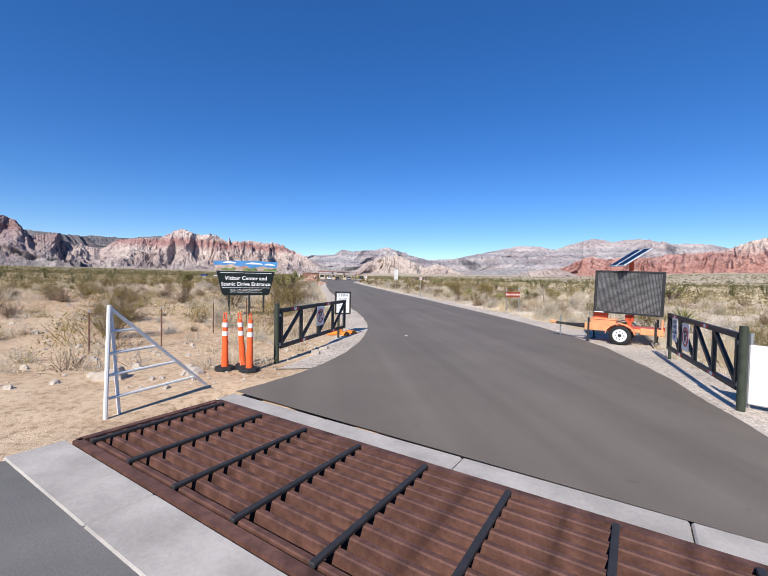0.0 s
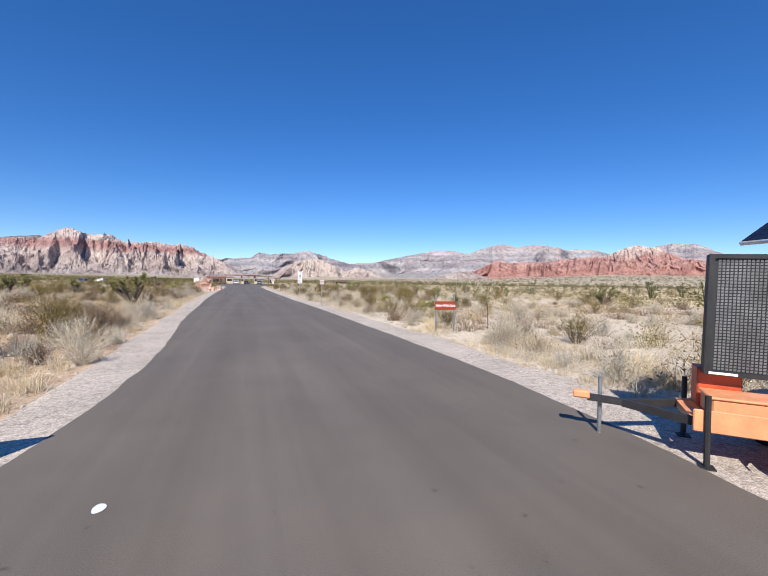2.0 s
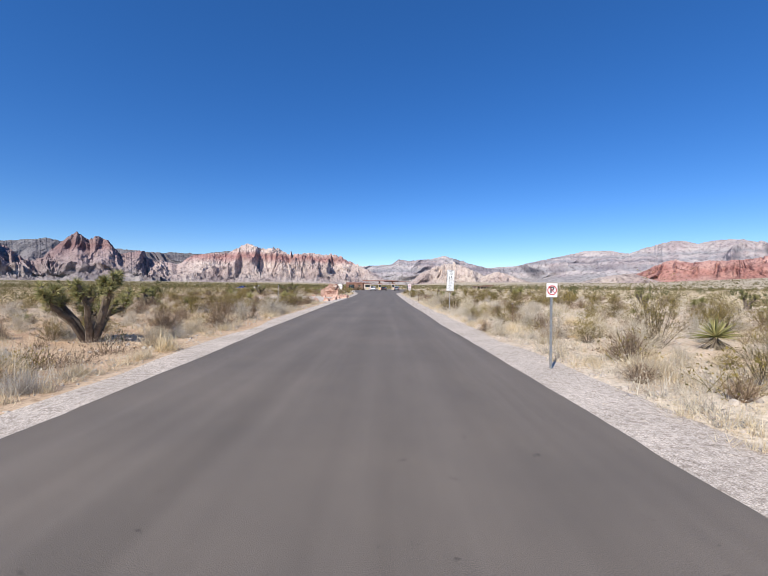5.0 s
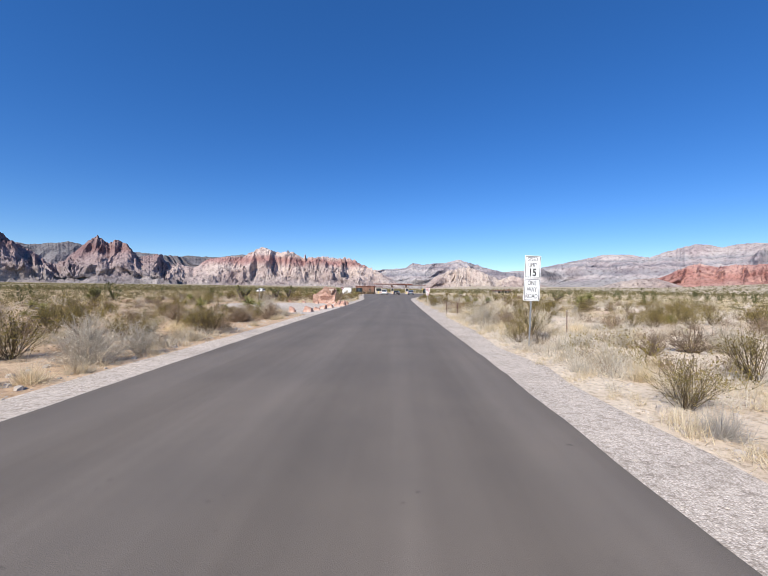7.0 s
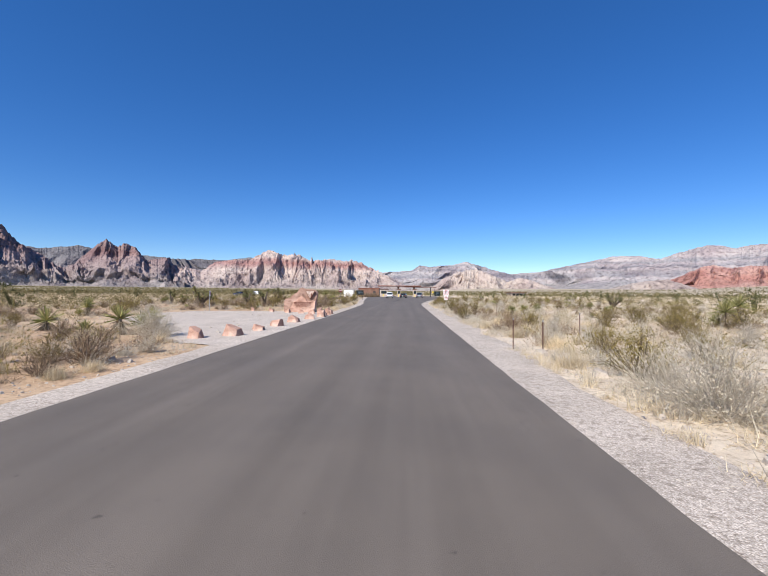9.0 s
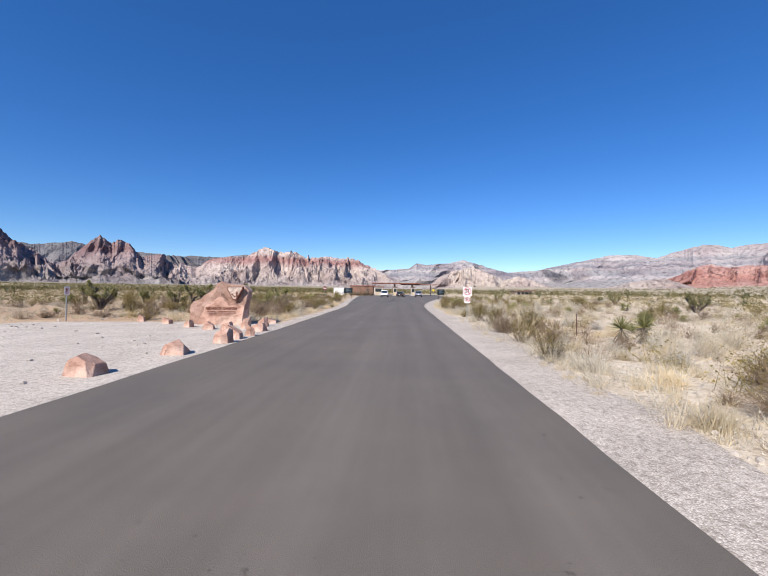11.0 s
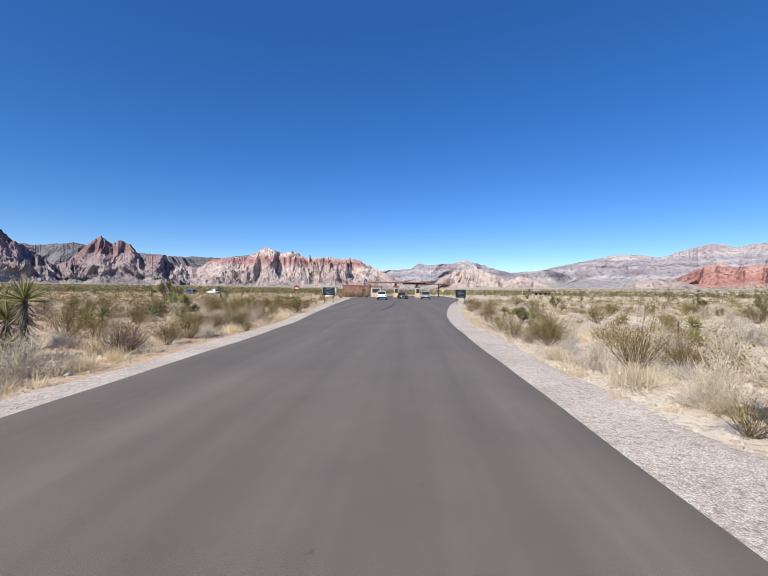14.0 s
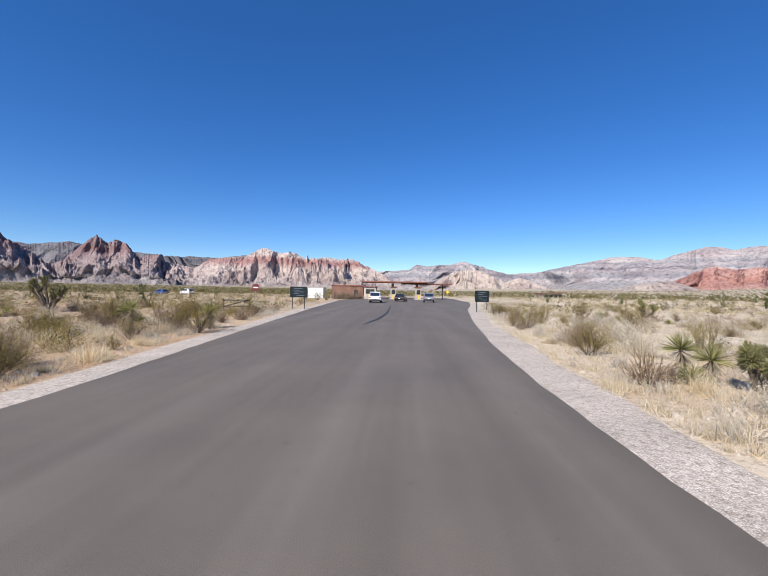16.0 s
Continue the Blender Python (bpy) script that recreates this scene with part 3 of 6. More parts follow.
def crags(x, y, seed, octaves=6, gain=0.5):
    """Ridges upon ridges, 0 to about 1: sharp crests with gullies branching off them."""
    out, amp, weight, tot = 0.0, 1.0, 1.0, 0.0
    for k in range(octaves):
        n = fbm(x, y, seed + 7 * k, 2, 0.35)
        sharp = (1 - np.abs(n - 0.5) * 3.4).clip(0, 1)
        out = out + amp * sharp * weight
        tot += amp
        weight = (sharp * 1.3).clip(0.15, 1)
        x, y = 2.03 * (0.80 * x - 0.60 * y) + 3.7, 2.03 * (0.60 * x + 0.80 * y) - 1.9
        amp *= gain
    return out / tot


def range_mesh(name, points, dist, depth, material, seed, step=0.06, grain=320.0, gain=0.5, low=0.25, wall=0.5, talus=0.30, spurs=((430.0, 170.0), (180.0, 70.0)), slant=1.5, long=1.3, joint=8.0, rows=110, jag=0.12, lumpy=False, base=-12.0):
    """A mountain range: points are (bearing to the left, degrees up) of its crest, as seen from the middle of the road.
    spurs: the spacing and reach of its buttresses; grain: the size of the ridges and gullies upon them."""
    a0, a1 = points[0][0], points[-1][0]
    az = np.arange(a1, a0 + step / 2, step)
    el = crest(points, az)
    el = el + jag * np.clip(el / 4, 0.2, 1) * (1.3 * (fbm(az * 1.7, 0 * az, seed + 80, 5, 0.6) - 0.5) + 0.7 * (0.4 - np.abs(fbm(az * 3.1, 0 * az, seed + 81, 3) - 0.5) * 2))
    A, S = np.meshgrid(az, np.linspace(0, 1, rows), indexing="ij")
    X, Y = A * dist / 57.3, S * depth
    q = np.clip(S / 0.86, 0, 1)
    side = slant * (fbm(X / (2.5 * grain), 0 * X, seed + 50) - 0.5) * 2
    wx = 0.5 * grain * (fbm(X / grain, Y / grain, seed + 40) - 0.5) + side * Y * 0.5
    wy = 0.5 * grain * (fbm(X / grain, Y / grain, seed + 41) - 0.5)
    C = crags((X + wx) / grain, (Y + wy) / (long * grain), seed, 6, gain)
    worn = (0.8 if lumpy else 0.65) * np.clip((q - 0.6) / 0.35, 0, 1)
    C = C * (1 - worn) + worn * crags((X + wx) / grain, (Y + wy) / (long * grain), seed, 2, gain)
    if lumpy:
        C = np.sqrt(np.clip(1.05 - C, 0, 1))
    beds = np.clip(q + 0.12 * (C - 0.45) * np.clip(4 * q, 0, 1) + 0.08 * (fbm(X / 420.0, 0 * X, seed + 30) - 0.5), 0, 1)
    steps = np.interp(beds, [0, talus, talus + 0.09, 0.56, 0.64, 0.80, 0.87, 1.0], [0, 0.22, 0.46, 0.57, 0.78, 0.86, 0.96, 1.0])
    h = (1 - wall) * q + wall * steps
    firm = low + ((0.9 if lumpy else 0.74) - low) * np.clip((q - 0.5) / 0.4, 0, 1)
    Z = h * (firm + (1 - firm) * C) * np.where(S > 0.86, 1 - 3.5 * (S - 0.86), 1.0)
    push = 0.0
    for k, (space, reach) in enumerate(spurs):
        u = (X + wx + side * Y) / space
        push = push + reach * (1 - 2 * np.abs(2 * vnoise(u, Y / (1.5 * space), seed + 7 * k) - 1))
    body = np.clip((h - 0.05) / 0.5, 0, 1) * (1 - 0.6 * np.clip((h - 0.7) / 0.3, 0, 1))
    R = dist + depth * S
    # each bearing is brought to the height of the crest there
    most = (Z / R).max(axis=1)
    soft = np.convolve(np.pad(most, 6, mode="edge"), np.ones(13) / 13, mode="valid")
    Z = Z * (np.tan(np.radians(np.maximum(el, 0.15))) / soft)[:, None]
    Z = np.minimum(Z, 1.08 * np.tan(np.radians(np.maximum(el, 0.15)))[:, None] * R)
    Z = np.where(S == 0, base, Z)
    R = R - push * body - joint * (crags(X / (5 * joint), Z / (4 * joint), seed + 60, 3) - 0.4) * np.clip(4 * q, 0, 1)
    bear = np.radians(A)
    verts = np.stack([-np.sin(bear) * R, np.cos(bear) * R + 60, Z], -1).reshape(-1, 3)
    i = np.arange(A.size).reshape(A.shape)
    f = np.stack([i[:-1, :-1], i[1:, :-1], i[1:, 1:], i[:-1, 1:]], -1).reshape(-1, 4)
    return np_mesh(name, verts, f, M[material])


RANGES = [
    ("far_ridge", [(60, 5.2), (47, 4.9), (44.5, 4.5), (41.3, 5.05), (39, 4.7), (31, 4.0), (28.8, 4.2), (26, 4.1), (22, 4.6), (20, 4.2), (10, 3.0), (5, 2.6)], 4150, 900, "dark_limestone", 5, dict(grain=420.0, low=0.4, wall=0.4, rows=70, step=0.08), "grey limestone ridge behind the sandstone cliffs"),
    ("escarpment", [(64, 6.5), (55, 7.0), (50, 7.3), (47.6, 6.6), (46.4, 5.0), (45.0, 4.2), (43.2, 2.8), (42.0, 2.6), (40.3, 4.4), (38.6, 6.0), (37.4, 5.2), (36.6, 5.75), (35.6, 5.2), (34.4, 3.7), (33.6, 3.9), (32.2, 4.25), (31.3, 3.3), (30.2, 2.6)], 3000, 900, "dark_sandstone", 11, dict(grain=210.0, gain=0.70, low=0.18, wall=0.25, talus=0.22, spurs=((480.0, 170.0), (190.0, 60.0), (80.0, 30.0)), joint=20.0, jag=0.3, step=0.05, rows=140), "dark red sandstone peaks with shaded gullies"),
    ("escarpment", [(31.5, 2.2), (30, 3.1), (28.2, 2.6), (26.5, 3.9), (24, 4.2), (22, 4.35), (20.6, 5.2), (19.6, 5.75), (18.4, 5.3), (17, 5.1), (15.4, 5.3), (14.2, 4.6), (12.5, 4.5), (10.6, 4.7), (9.2, 4.5), (7.7, 4.6), (6.6, 4.2), (5.6, 3.7), (4.4, 3.2), (3.1, 2.6), (1.6, 1.8), (0.0, 0.9)], 3050, 700, "sandstone", 23, dict(grain=150.0, gain=0.70, low=0.30, wall=0.5, spurs=((360.0, 90.0), (150.0, 30.0)), joint=15.0, jag=0.16, step=0.05, rows=140), "cream and red banded sandstone cliffs above talus"),
    ("far_ridge", [(8, 2.4), (3.1, 2.85), (1.5, 3.0), (-0.9, 3.2), (-1.9, 3.9), (-3.5, 3.7), (-6.5, 3.85), (-8.6, 4.3), (-10.2, 3.9), (-12, 3.3), (-14.6, 2.6), (-18, 2.3)], 4050, 900, "limestone", 37, dict(grain=430.0, low=0.35, wall=0.45, rows=84, step=0.07), "blue-grey limestone mountains at the valley's end"),
    ("sandstone_hill", [(-3.4, 0.4), (-5.2, 1.9), (-7.0, 2.7), (-8.6, 3.2), (-9.8, 3.35), (-11.5, 2.8), (-13, 2.1), (-14.2, 1.5), (-16, 2.1), (-17.0, 1.9), (-18.5, 1.3), (-21, 0.4)], 3250, 380, "cream_stone", 41, dict(grain=120.0, gain=0.68, low=0.28, wall=0.2, spurs=((170.0, 60.0), (80.0, 24.0)), rows=96, joint=8.0, jag=0.25), "pale cream sandstone hill with eroded gullies"),
    ("far_ridge", [(-13.5, 2.5), (-16, 2.75), (-18.4, 2.85), (-21.5, 3.5), (-24.3, 4.05), (-27, 4.7), (-29.7, 4.6), (-31.9, 4.1), (-33.7, 4.8), (-36.2, 5.45), (-37.6, 5.3), (-38.7, 4.95), (-40, 5.25), (-42.5, 5.2), (-45, 4.6), (-47.5, 4.5), (-50, 3.9), (-53, 4.3), (-56, 5.0), (-58.5, 4.8), (-61, 3.6), (-66, 3.3), (-75, 3.3)], 3800, 1300, "limestone", 53, dict(grain=480.0, low=0.35, wall=0.3, spurs=((600.0, 200.0), (240.0, 70.0)), rows=96, step=0.07), "broad grey limestone mountain with pale ledges"),
    ("sandstone_hill", [(-24, 0.2), (-27.0, 0.75), (-29.0, 1.3), (-31.0, 1.6), (-32.6, 1.75), (-34, 1.2), (-36.5, 0.3)], 2060, 170, "cream_stone", 71, dict(lumpy=True, grain=50.0, gain=0.68, low=0.4, wall=0.12, talus=0.2, spurs=((110.0, 30.0), (50.0, 12.0)), joint=8.0, step=0.05, rows=80, jag=0.2), "pale cream sandstone foot of the red outcrops"),
    ("red_hills", [(-27, 0.2), (-30, 0.55), (-31.5, 1.1), (-33.6, 2.0), (-35.2, 2.8), (-36.6, 3.35), (-38.3, 2.85), (-40, 3.1), (-42.5, 3.0), (-45, 3.45), (-47.5, 3.55), (-49.5, 3.7), (-51.5, 4.5), (-53.2, 5.0), (-55.5, 4.5), (-58, 3.3), (-61, 2.7), (-70, 2.4)], 2150, 380, "red_stone", 67, dict(lumpy=True, grain=60.0, gain=0.70, low=0.36, wall=0.12, talus=0.2, spurs=((140.0, 40.0), (60.0, 16.0)), long=0.7, joint=11.0, step=0.04, rows=130, jag=0.2), "bright red and cream sandstone outcrops"),
]
for nm, pts, dist, depth, mt, seed, kw, lab in RANGES:
    tagged(new(nm, range_mesh(nm, pts, dist, depth, mt, seed, **kw)), lab, "mountain", kind="structure")


# ---------- cattle guard and gates ----------
GUARD = Matrix.Translation(B0) @ Matrix(((U.x, V.x, 0, 0), (U.y, V.y, 0, 0), (0, 0, 1, 0), (0, 0, 0, 1)))


def cattle_guard(length=7.2, width=1.7):
    g = thing("cattle_guard", GUARD, "rusty steel cattle guard with black cross beams over a pit", "cattle guard")
    f = bm_new()
    for a, b in (((0, 0, -0.06), (length, 0, -0.06)), ((0, -width, -0.06), (length, -width, -0.06)), ((0, 0, -0.06), (0, -width, -0.06)), ((length, 0, -0.06), (length, -width, -0.06))):
        bar(f, a, b, 0.09, 0.14)
    part("frame", f, "rust", g)
    # floor takes the dark colour that stands for shade below the rails
    part("pit_floor", box(bm_new(), (length / 2, -width / 2, -0.46), (length, width, 0.04)), "pit", g, "pit floor coloured dark for the shade inside")
    n = 10
    rail = bm_mesh("rail", box(bm_new(), (length / 2, 0, -0.06), (length - 0.1, 0.06, 0.12), None, 0.01), M["rust"])
    for k in range(n):
        r = part("rail", rail, "rust", g)
        r.location = (0, -width * (k + 0.75) / (n + 0.5), 0)
    beam = bm_mesh("cross_beam", box(bm_new(), (0, -width / 2, 0.018), (0.05, width - 0.1, 0.035), None, 0.006), M["dark_steel"])
    deep = bm_mesh("pit_beam", box(bm_new(), (0, -width / 2, -0.32), (0.12, width, 0.2)), M["dark_steel"])
    k = 0.2
    while k < length:
        part("cross_beam", beam, "dark_steel", g).location = (k, 0, 0)
        part("pit_beam", deep, "dark_steel", g).location = (k, 0, 0)
        k += 0.8
    return g


cattle_guard()
for b0, b1 in ((0.03, 0.36), (-2.28, -1.77)):
    c = bm_new()
    for k in range(4):
        box(c, (-0.1 + 1.86 * (k + 0.5), (b0 + b1) / 2, -0.21), (1.85, b1 - b0, 0.44), None, 0.015)
    sill = new("concrete_sill", bm_mesh("concrete_sill", c, M["concrete"]))
    sill.matrix_basis = GUARD
    tagged(sill, "worn pale concrete sill beside the cattle guard", "concrete sill", kind="structure")


def guard_wing(m):
    w = thing("guard_wing", m, "white-painted triangular pipe wing of the cattle guard", "fence wing", "wings of the cattle guard")
    L, H = 1.5, 1.42
    part("post", rod(bm_new(), (-0.05, 0, -0.1), (0, 0, H), 0.026), "white", w)
    part("post", rod(bm_new(), (0.16, 0.05, -0.1), (0.03, 0.02, H - 0.05), 0.022), "white", w)
    part("sloped_rail", rod(bm_new(), (0, 0, H - 0.03), (L, 0, 0.03), 0.024), "white", w)
    for z in (0.22, 0.52, 0.80, 1.08):
        part("rail", rod(bm_new(), (0, 0, z), (L * (1 - z / H), 0, z), 0.02), "white", w)
    return w


guard_wing(pose(-8.34, 7.78, 0, 0, 0, 57))
guard_wing(pose(-1.4, 2.7, 0, 0, 0, 50))


def no_parking(parent, x, z, s, y):
    """A square no-parking plate, with its ring, bar and letter."""
    p = part("sign_plate", box(bm_new(), (x, y, z), (s * 0.82, 0.006, s), None, 0.002), "sheet_white", parent, "white no-parking plate")
    part("ring", ring(bm_new(), x, z, s * 0.29, s * 0.36, y - 0.004), "sign_red", p)
    part("slash", bar(bm_new(), (x - s * 0.22, y - 0.0065, z + s * 0.22), (x + s * 0.22, y - 0.0065, z - s * 0.22), 0.003, s * 0.06), "sign_red", p)
    words("P", s * 0.62, (x, y - 0.005, z), p, "print", bold=0.006)


def swing_gate(m, length, label, near_at_end=False, notice=False):
    g = thing("swing_gate", m, label, "gate", "gates at the entrance")
    x0, x1, zb, zt = 0.14, length - 0.02, 0.30, 1.08
    post_x, prop_x = (length + 0.12, 0.02) if near_at_end else (0, length - 0.35)
    part("hinge_post", rod(bm_new(), (post_x, 0, -0.2), (post_x, 0, 1.24), 0.055, 14), "green_steel", g, "dark steel hinge post")
    part("prop_post", rod(bm_new(), (prop_x, 0.07, -0.2), (prop_x, 0.07, 0.95 if near_at_end else 0.62), 0.035, 10), "green_steel", g)
    for z in (zb, zt):
        part("rail", box(bm_new(), ((x0 + x1) / 2, 0, z), (x1 - x0, 0.06, 0.09), None, 0.006), "black", g)
    n = 4
    step = (x1 - x0) / n
    for k in range(n + 1):
        x = x0 + step * k
        part("upright", box(bm_new(), (min(max(x, x0 + 0.04), x1 - 0.04), 0, (zb + zt) / 2), (0.075, 0.058, zt - zb - 0.09)), "black", g)
    for k in range(n):
        xa, xb = x0 + step * k, x0 + step * (k + 1)
        if near_at_end:
            xa, xb = xb, xa
        part("brace", bar(bm_new(), (xa, 0, zb + 0.03), (xb, 0, zt - 0.03), 0.05, 0.07), "black", g)
    for z in (zb + 0.05, zt - 0.1):
        part("hinge", box(bm_new(), ((post_x + (x1 if near_at_end else x0)) / 2, 0, z), (0.16, 0.05, 0.07), None, 0.008), "galv", g)
    for fx, z in ((0.13, zt), (0.62, zt), (0.25, zb), (0.72, zb)):
        for j, mt in enumerate(("sign_red", "print_white", "sign_red")):
            part("reflector", box(bm_new(), (x0 + (x1 - x0) * fx + 0.11 * j, -0.033, z), (0.105, 0.004, 0.06)), mt, g)
    if notice:
        no_parking(g, x0 + step * 1.55, 0.74, 0.56, -0.05)
        p = part("sign_plate", box(bm_new(), (x0 + step * 0.75, -0.05, 0.80), (0.40, 0.006, 0.52), None, 0.002), "sheet_white", g, "white gate notice plate")
        for t_, dz in (("GATE", 0.17), ("OPEN", 0.06), ("AT 6:00", -0.05), ("AM", -0.17)):
            words(t_, 0.12, (x0 + step * 0.75, -0.055, 0.80 + dz), p, "print_grey", squeeze=0.85)
    else:
        no_parking(g, x0 + step * 2.02, 0.80, 0.50, -0.05)
    return g


swing_gate(pose(-6.65, 10.9, 0, 0, 0, 66.0), 3.95, "open black steel truss gate with a no-parking plate")
swing_gate(pose(2.68, 10.87, 0, 0, 0, -121.6), 4.1, "open black steel truss gate with two white plates", True, True)
g = thing("barrier_board", pose(0.88, 7.05, 0, 0, 0, -60), "white board standing beside the gate post", "board")
part("panel", box(bm_new(), (0, 0, 0.5), (0.75, 0.05, 0.9), None, 0.02), "white", g)
for x in (-0.36, 0.36):
    part("post", rod(bm_new(), (x, 0.05, -0.15), (x, 0.05, 1.12), 0.03), "galv", g)


def delineator(m):
    d = thing("delineator_tube", m, "orange traffic delineator tube with white bands and black base", "traffic tube", "traffic tubes by the gate")
    part("base", rod(bm_new(), (0, 0, 0), (0, 0, 0.06), 0.2, 8, 0.17), "rubber", d)
    part("tube", rod(bm_new(), (0, 0, 0.06), (0, 0, 0.98), 0.068, 14, 0.043), "orange", d)
    for z in (0.66, 0.83):
        part("band", rod(bm_new(), (0, 0, z), (0, 0, z + 0.09), 0.0545 - 0.027 * (z - 0.66), 14), "print_white", d)
    h = bm_new()
    rod(h, (-0.028, 0, 0.97), (-0.022, 0, 1.10), 0.011, 6)
    rod(h, (0.028, 0, 0.97), (0.022, 0, 1.10), 0.011, 6)
    rod(h, (-0.026, 0, 1.10), (0.026, 0, 1.10), 0.012, 6)
    part("handle", h, "orange", d)
    return d


delineator(pose(-7.56, 10.35, -0.02))
delineator(pose(-7.24, 10.5, -0.02, 3, -5, 20))
delineator(pose(-7.07, 10.2, -0.02, 0, 1, 50))


# ---------- signs ----------
def notice_board():
    s = thing("speed_notice", pose(-5.1, 15.1, -0.04, 2, 0, 4) @ Matrix.Diagonal((0.95, 1, 0.98, 1)), "black-framed white notice on a post held by sandbags", "sign")
    part("post", rod(bm_new(), (0, 0.03, 0), (0, 0.03, 1.3), 0.022, 10), "galv", s)
    f = bm_new()
    for c, d in (((0, 0, 1.40), (0.54, 0.05, 0.05)), ((0, 0, 0.70), (0.54, 0.05, 0.05)), ((-0.245, 0, 1.05), (0.05, 0.05, 0.65)), ((0.245, 0, 1.05), (0.05, 0.05, 0.65))):
        box(f, c, d, None, 0.006)
    part("frame", f, "black", s)
    p = part("sheet", box(bm_new(), (0, 0.005, 1.05), (0.45, 0.02, 0.66)), "sheet_white", s)
    words("5 MPH", 0.115, (0, -0.008, 1.29), p, "print_grey")
    words("DO NOT", 0.07, (0, -0.008, 1.18), p, "print_grey")
    words("BACK UP", 0.07, (0, -0.008, 1.10), p, "print_grey")
    for z, w in ((1.01, 0.2), (0.97, 0.28), (0.91, 0.3), (0.87, 0.24), (0.83, 0.3), (0.79, 0.26)):
        part("text_line", box(bm_new(), (0, -0.007, z), (w * 0.85, 0.004, 0.009)), "print_grey", p)


notice_board()


def sandbag(m, seed):
    bm = bm_new()
    bmesh.ops.create_uvsphere(bm, u_segments=28, v_segments=18, radius=1.0)
    for v in bm.verts:
        x, y, z = v.co
        n = noise.noise(v.co * 1.7 + Vector((seed, 0, 0))) * 0.16
        taper = 1 - 0.35 * max(0, x)
        n += 0.3 * abs(noise.noise(v.co * 4.5 + Vector((0, seed, 0))))
        v.co = Vector((x * 0.27, y * 0.13 * taper * (1 + n), (max(z, -0.5) + 0.5) * 0.075 * taper * (1 + 1.6 * n)))
    b = new("sandbag", bm_mesh("sandbag", bm, M["sand_orange"], True))
    b.matrix_basis = m
    tagged(b, "orange cloth sandbag lying at the notice's foot", "sandbag", "sandbags at the notice")
    return b


for k, a in enumerate((15, 110, 200, 285)):
    sandbag(pose(-5.1 + 0.27 * math.cos(radians(a)), 15.05 + 0.27 * math.sin(radians(a)), -0.03, 0, 0, a), k)


def visitor_sign():
    s = thing("entrance_sign", pose(-9.2, 20.6, -0.2, 0, 0, 17) @ Matrix.Diagonal((1.15, 1, 1, 1)), "dark trapezoid sign with a painted canyon landscape on top", "sign")
    for x in (-0.62, 0.12, 0.66):
        part("post", box(bm_new(), (x, 0.05, 0.55), (0.07, 0.07, 1.3), None, 0.006), "black", s)
    p = part("panel", plate(bm_new(), [(-0.80, 1.10), (0.80, 1.10), (0.88, 1.18), (1.08, 2.18), (-1.08, 2.18), (-0.88, 1.18)], 0.0, 0.05), "sign_green", s)
    words("Visitor Center and", 0.235, (0, -0.004, 1.86), p, "print_white", squeeze=0.87, bold=0.004)
    words("Scenic Drive Entrance", 0.235, (0, -0.004, 1.60), p, "print_white", squeeze=0.87, bold=0.004)
    for z, w in ((2.10, 1.9), (1.44, 1.75)):
        part("line", box(bm_new(), (0, -0.003, z), (w, 0.004, 0.016)), "print_white", p)
    words("BUREAU OF LAND MANAGEMENT", 0.075, (0, -0.004, 1.34), p, "print_white")
    words("Red Rock Canyon National Conservation Area", 0.062, (0, -0.004, 1.25), p, "print_white")
    q = part("sky_panel", plate(bm_new(), [(-1.09, 2.20), (1.09, 2.20), (1.20, 2.62), (0.3, 2.66), (-0.4, 2.64), (-1.18, 2.60)], 0.0, 0.045), "sign_blue", s, "painted blue sky")
    for pts in ([(-1.1, 2.24), (-0.2, 2.24), (-0.15, 2.34), (-0.3, 2.40), (-0.42, 2.42), (-0.5, 2.48), (-0.66, 2.46), (-0.8, 2.42), (-1.0, 2.45), (-1.13, 2.40)], [(0.1, 2.24), (1.1, 2.24), (1.13, 2.34), (0.95, 2.38), (0.8, 2.36), (0.62, 2.42), (0.5, 2.40), (0.3, 2.33)]):
        part("hill", plate(bm_new(), pts, -0.006, -0.001), "sign_sand", q)
    part("red_hill", plate(bm_new(), [(-0.34, 2.26), (0.2, 2.26), (0.08, 2.36), (-0.02, 2.43), (-0.14, 2.42), (-0.24, 2.35)], -0.009, -0.0065), "rock", q)
    for k in range(9):
        x = -1.02 + 0.255 * k
        part("brush", plate(bm_new(), [(x - 0.15, 2.20), (x + 0.15, 2.20), (x + 0.13, 2.27), (x + 0.06, 2.30 + 0.03 * (k % 3)), (x - 0.05, 2.31), (x - 0.12, 2.27)], -0.013 - 0.002 * (k % 2), -0.0095), "sign_leaf" if k % 3 else "sign_sand", q)
    for x, z, w in ((-0.62, 2.555, 0.26), (0.28, 2.53, 0.34), (0.86, 2.50, 0.22)):
        part("cloud", plate(bm_new(), [(x - w, z - 0.03), (x + w, z - 0.035), (x + 0.8 * w, z + 0.015), (x + 0.3 * w, z + 0.035), (x - 0.2 * w, z + 0.055), (x - 0.6 * w, z + 0.03)], -0.004, -0.001), "print_white", q)


visitor_sign()


def square_post(h, y=0.02):
    return box(bm_new(), (0, y, h / 2 - 0.15), (0.045, 0.045, h + 0.3), None, 0.004)


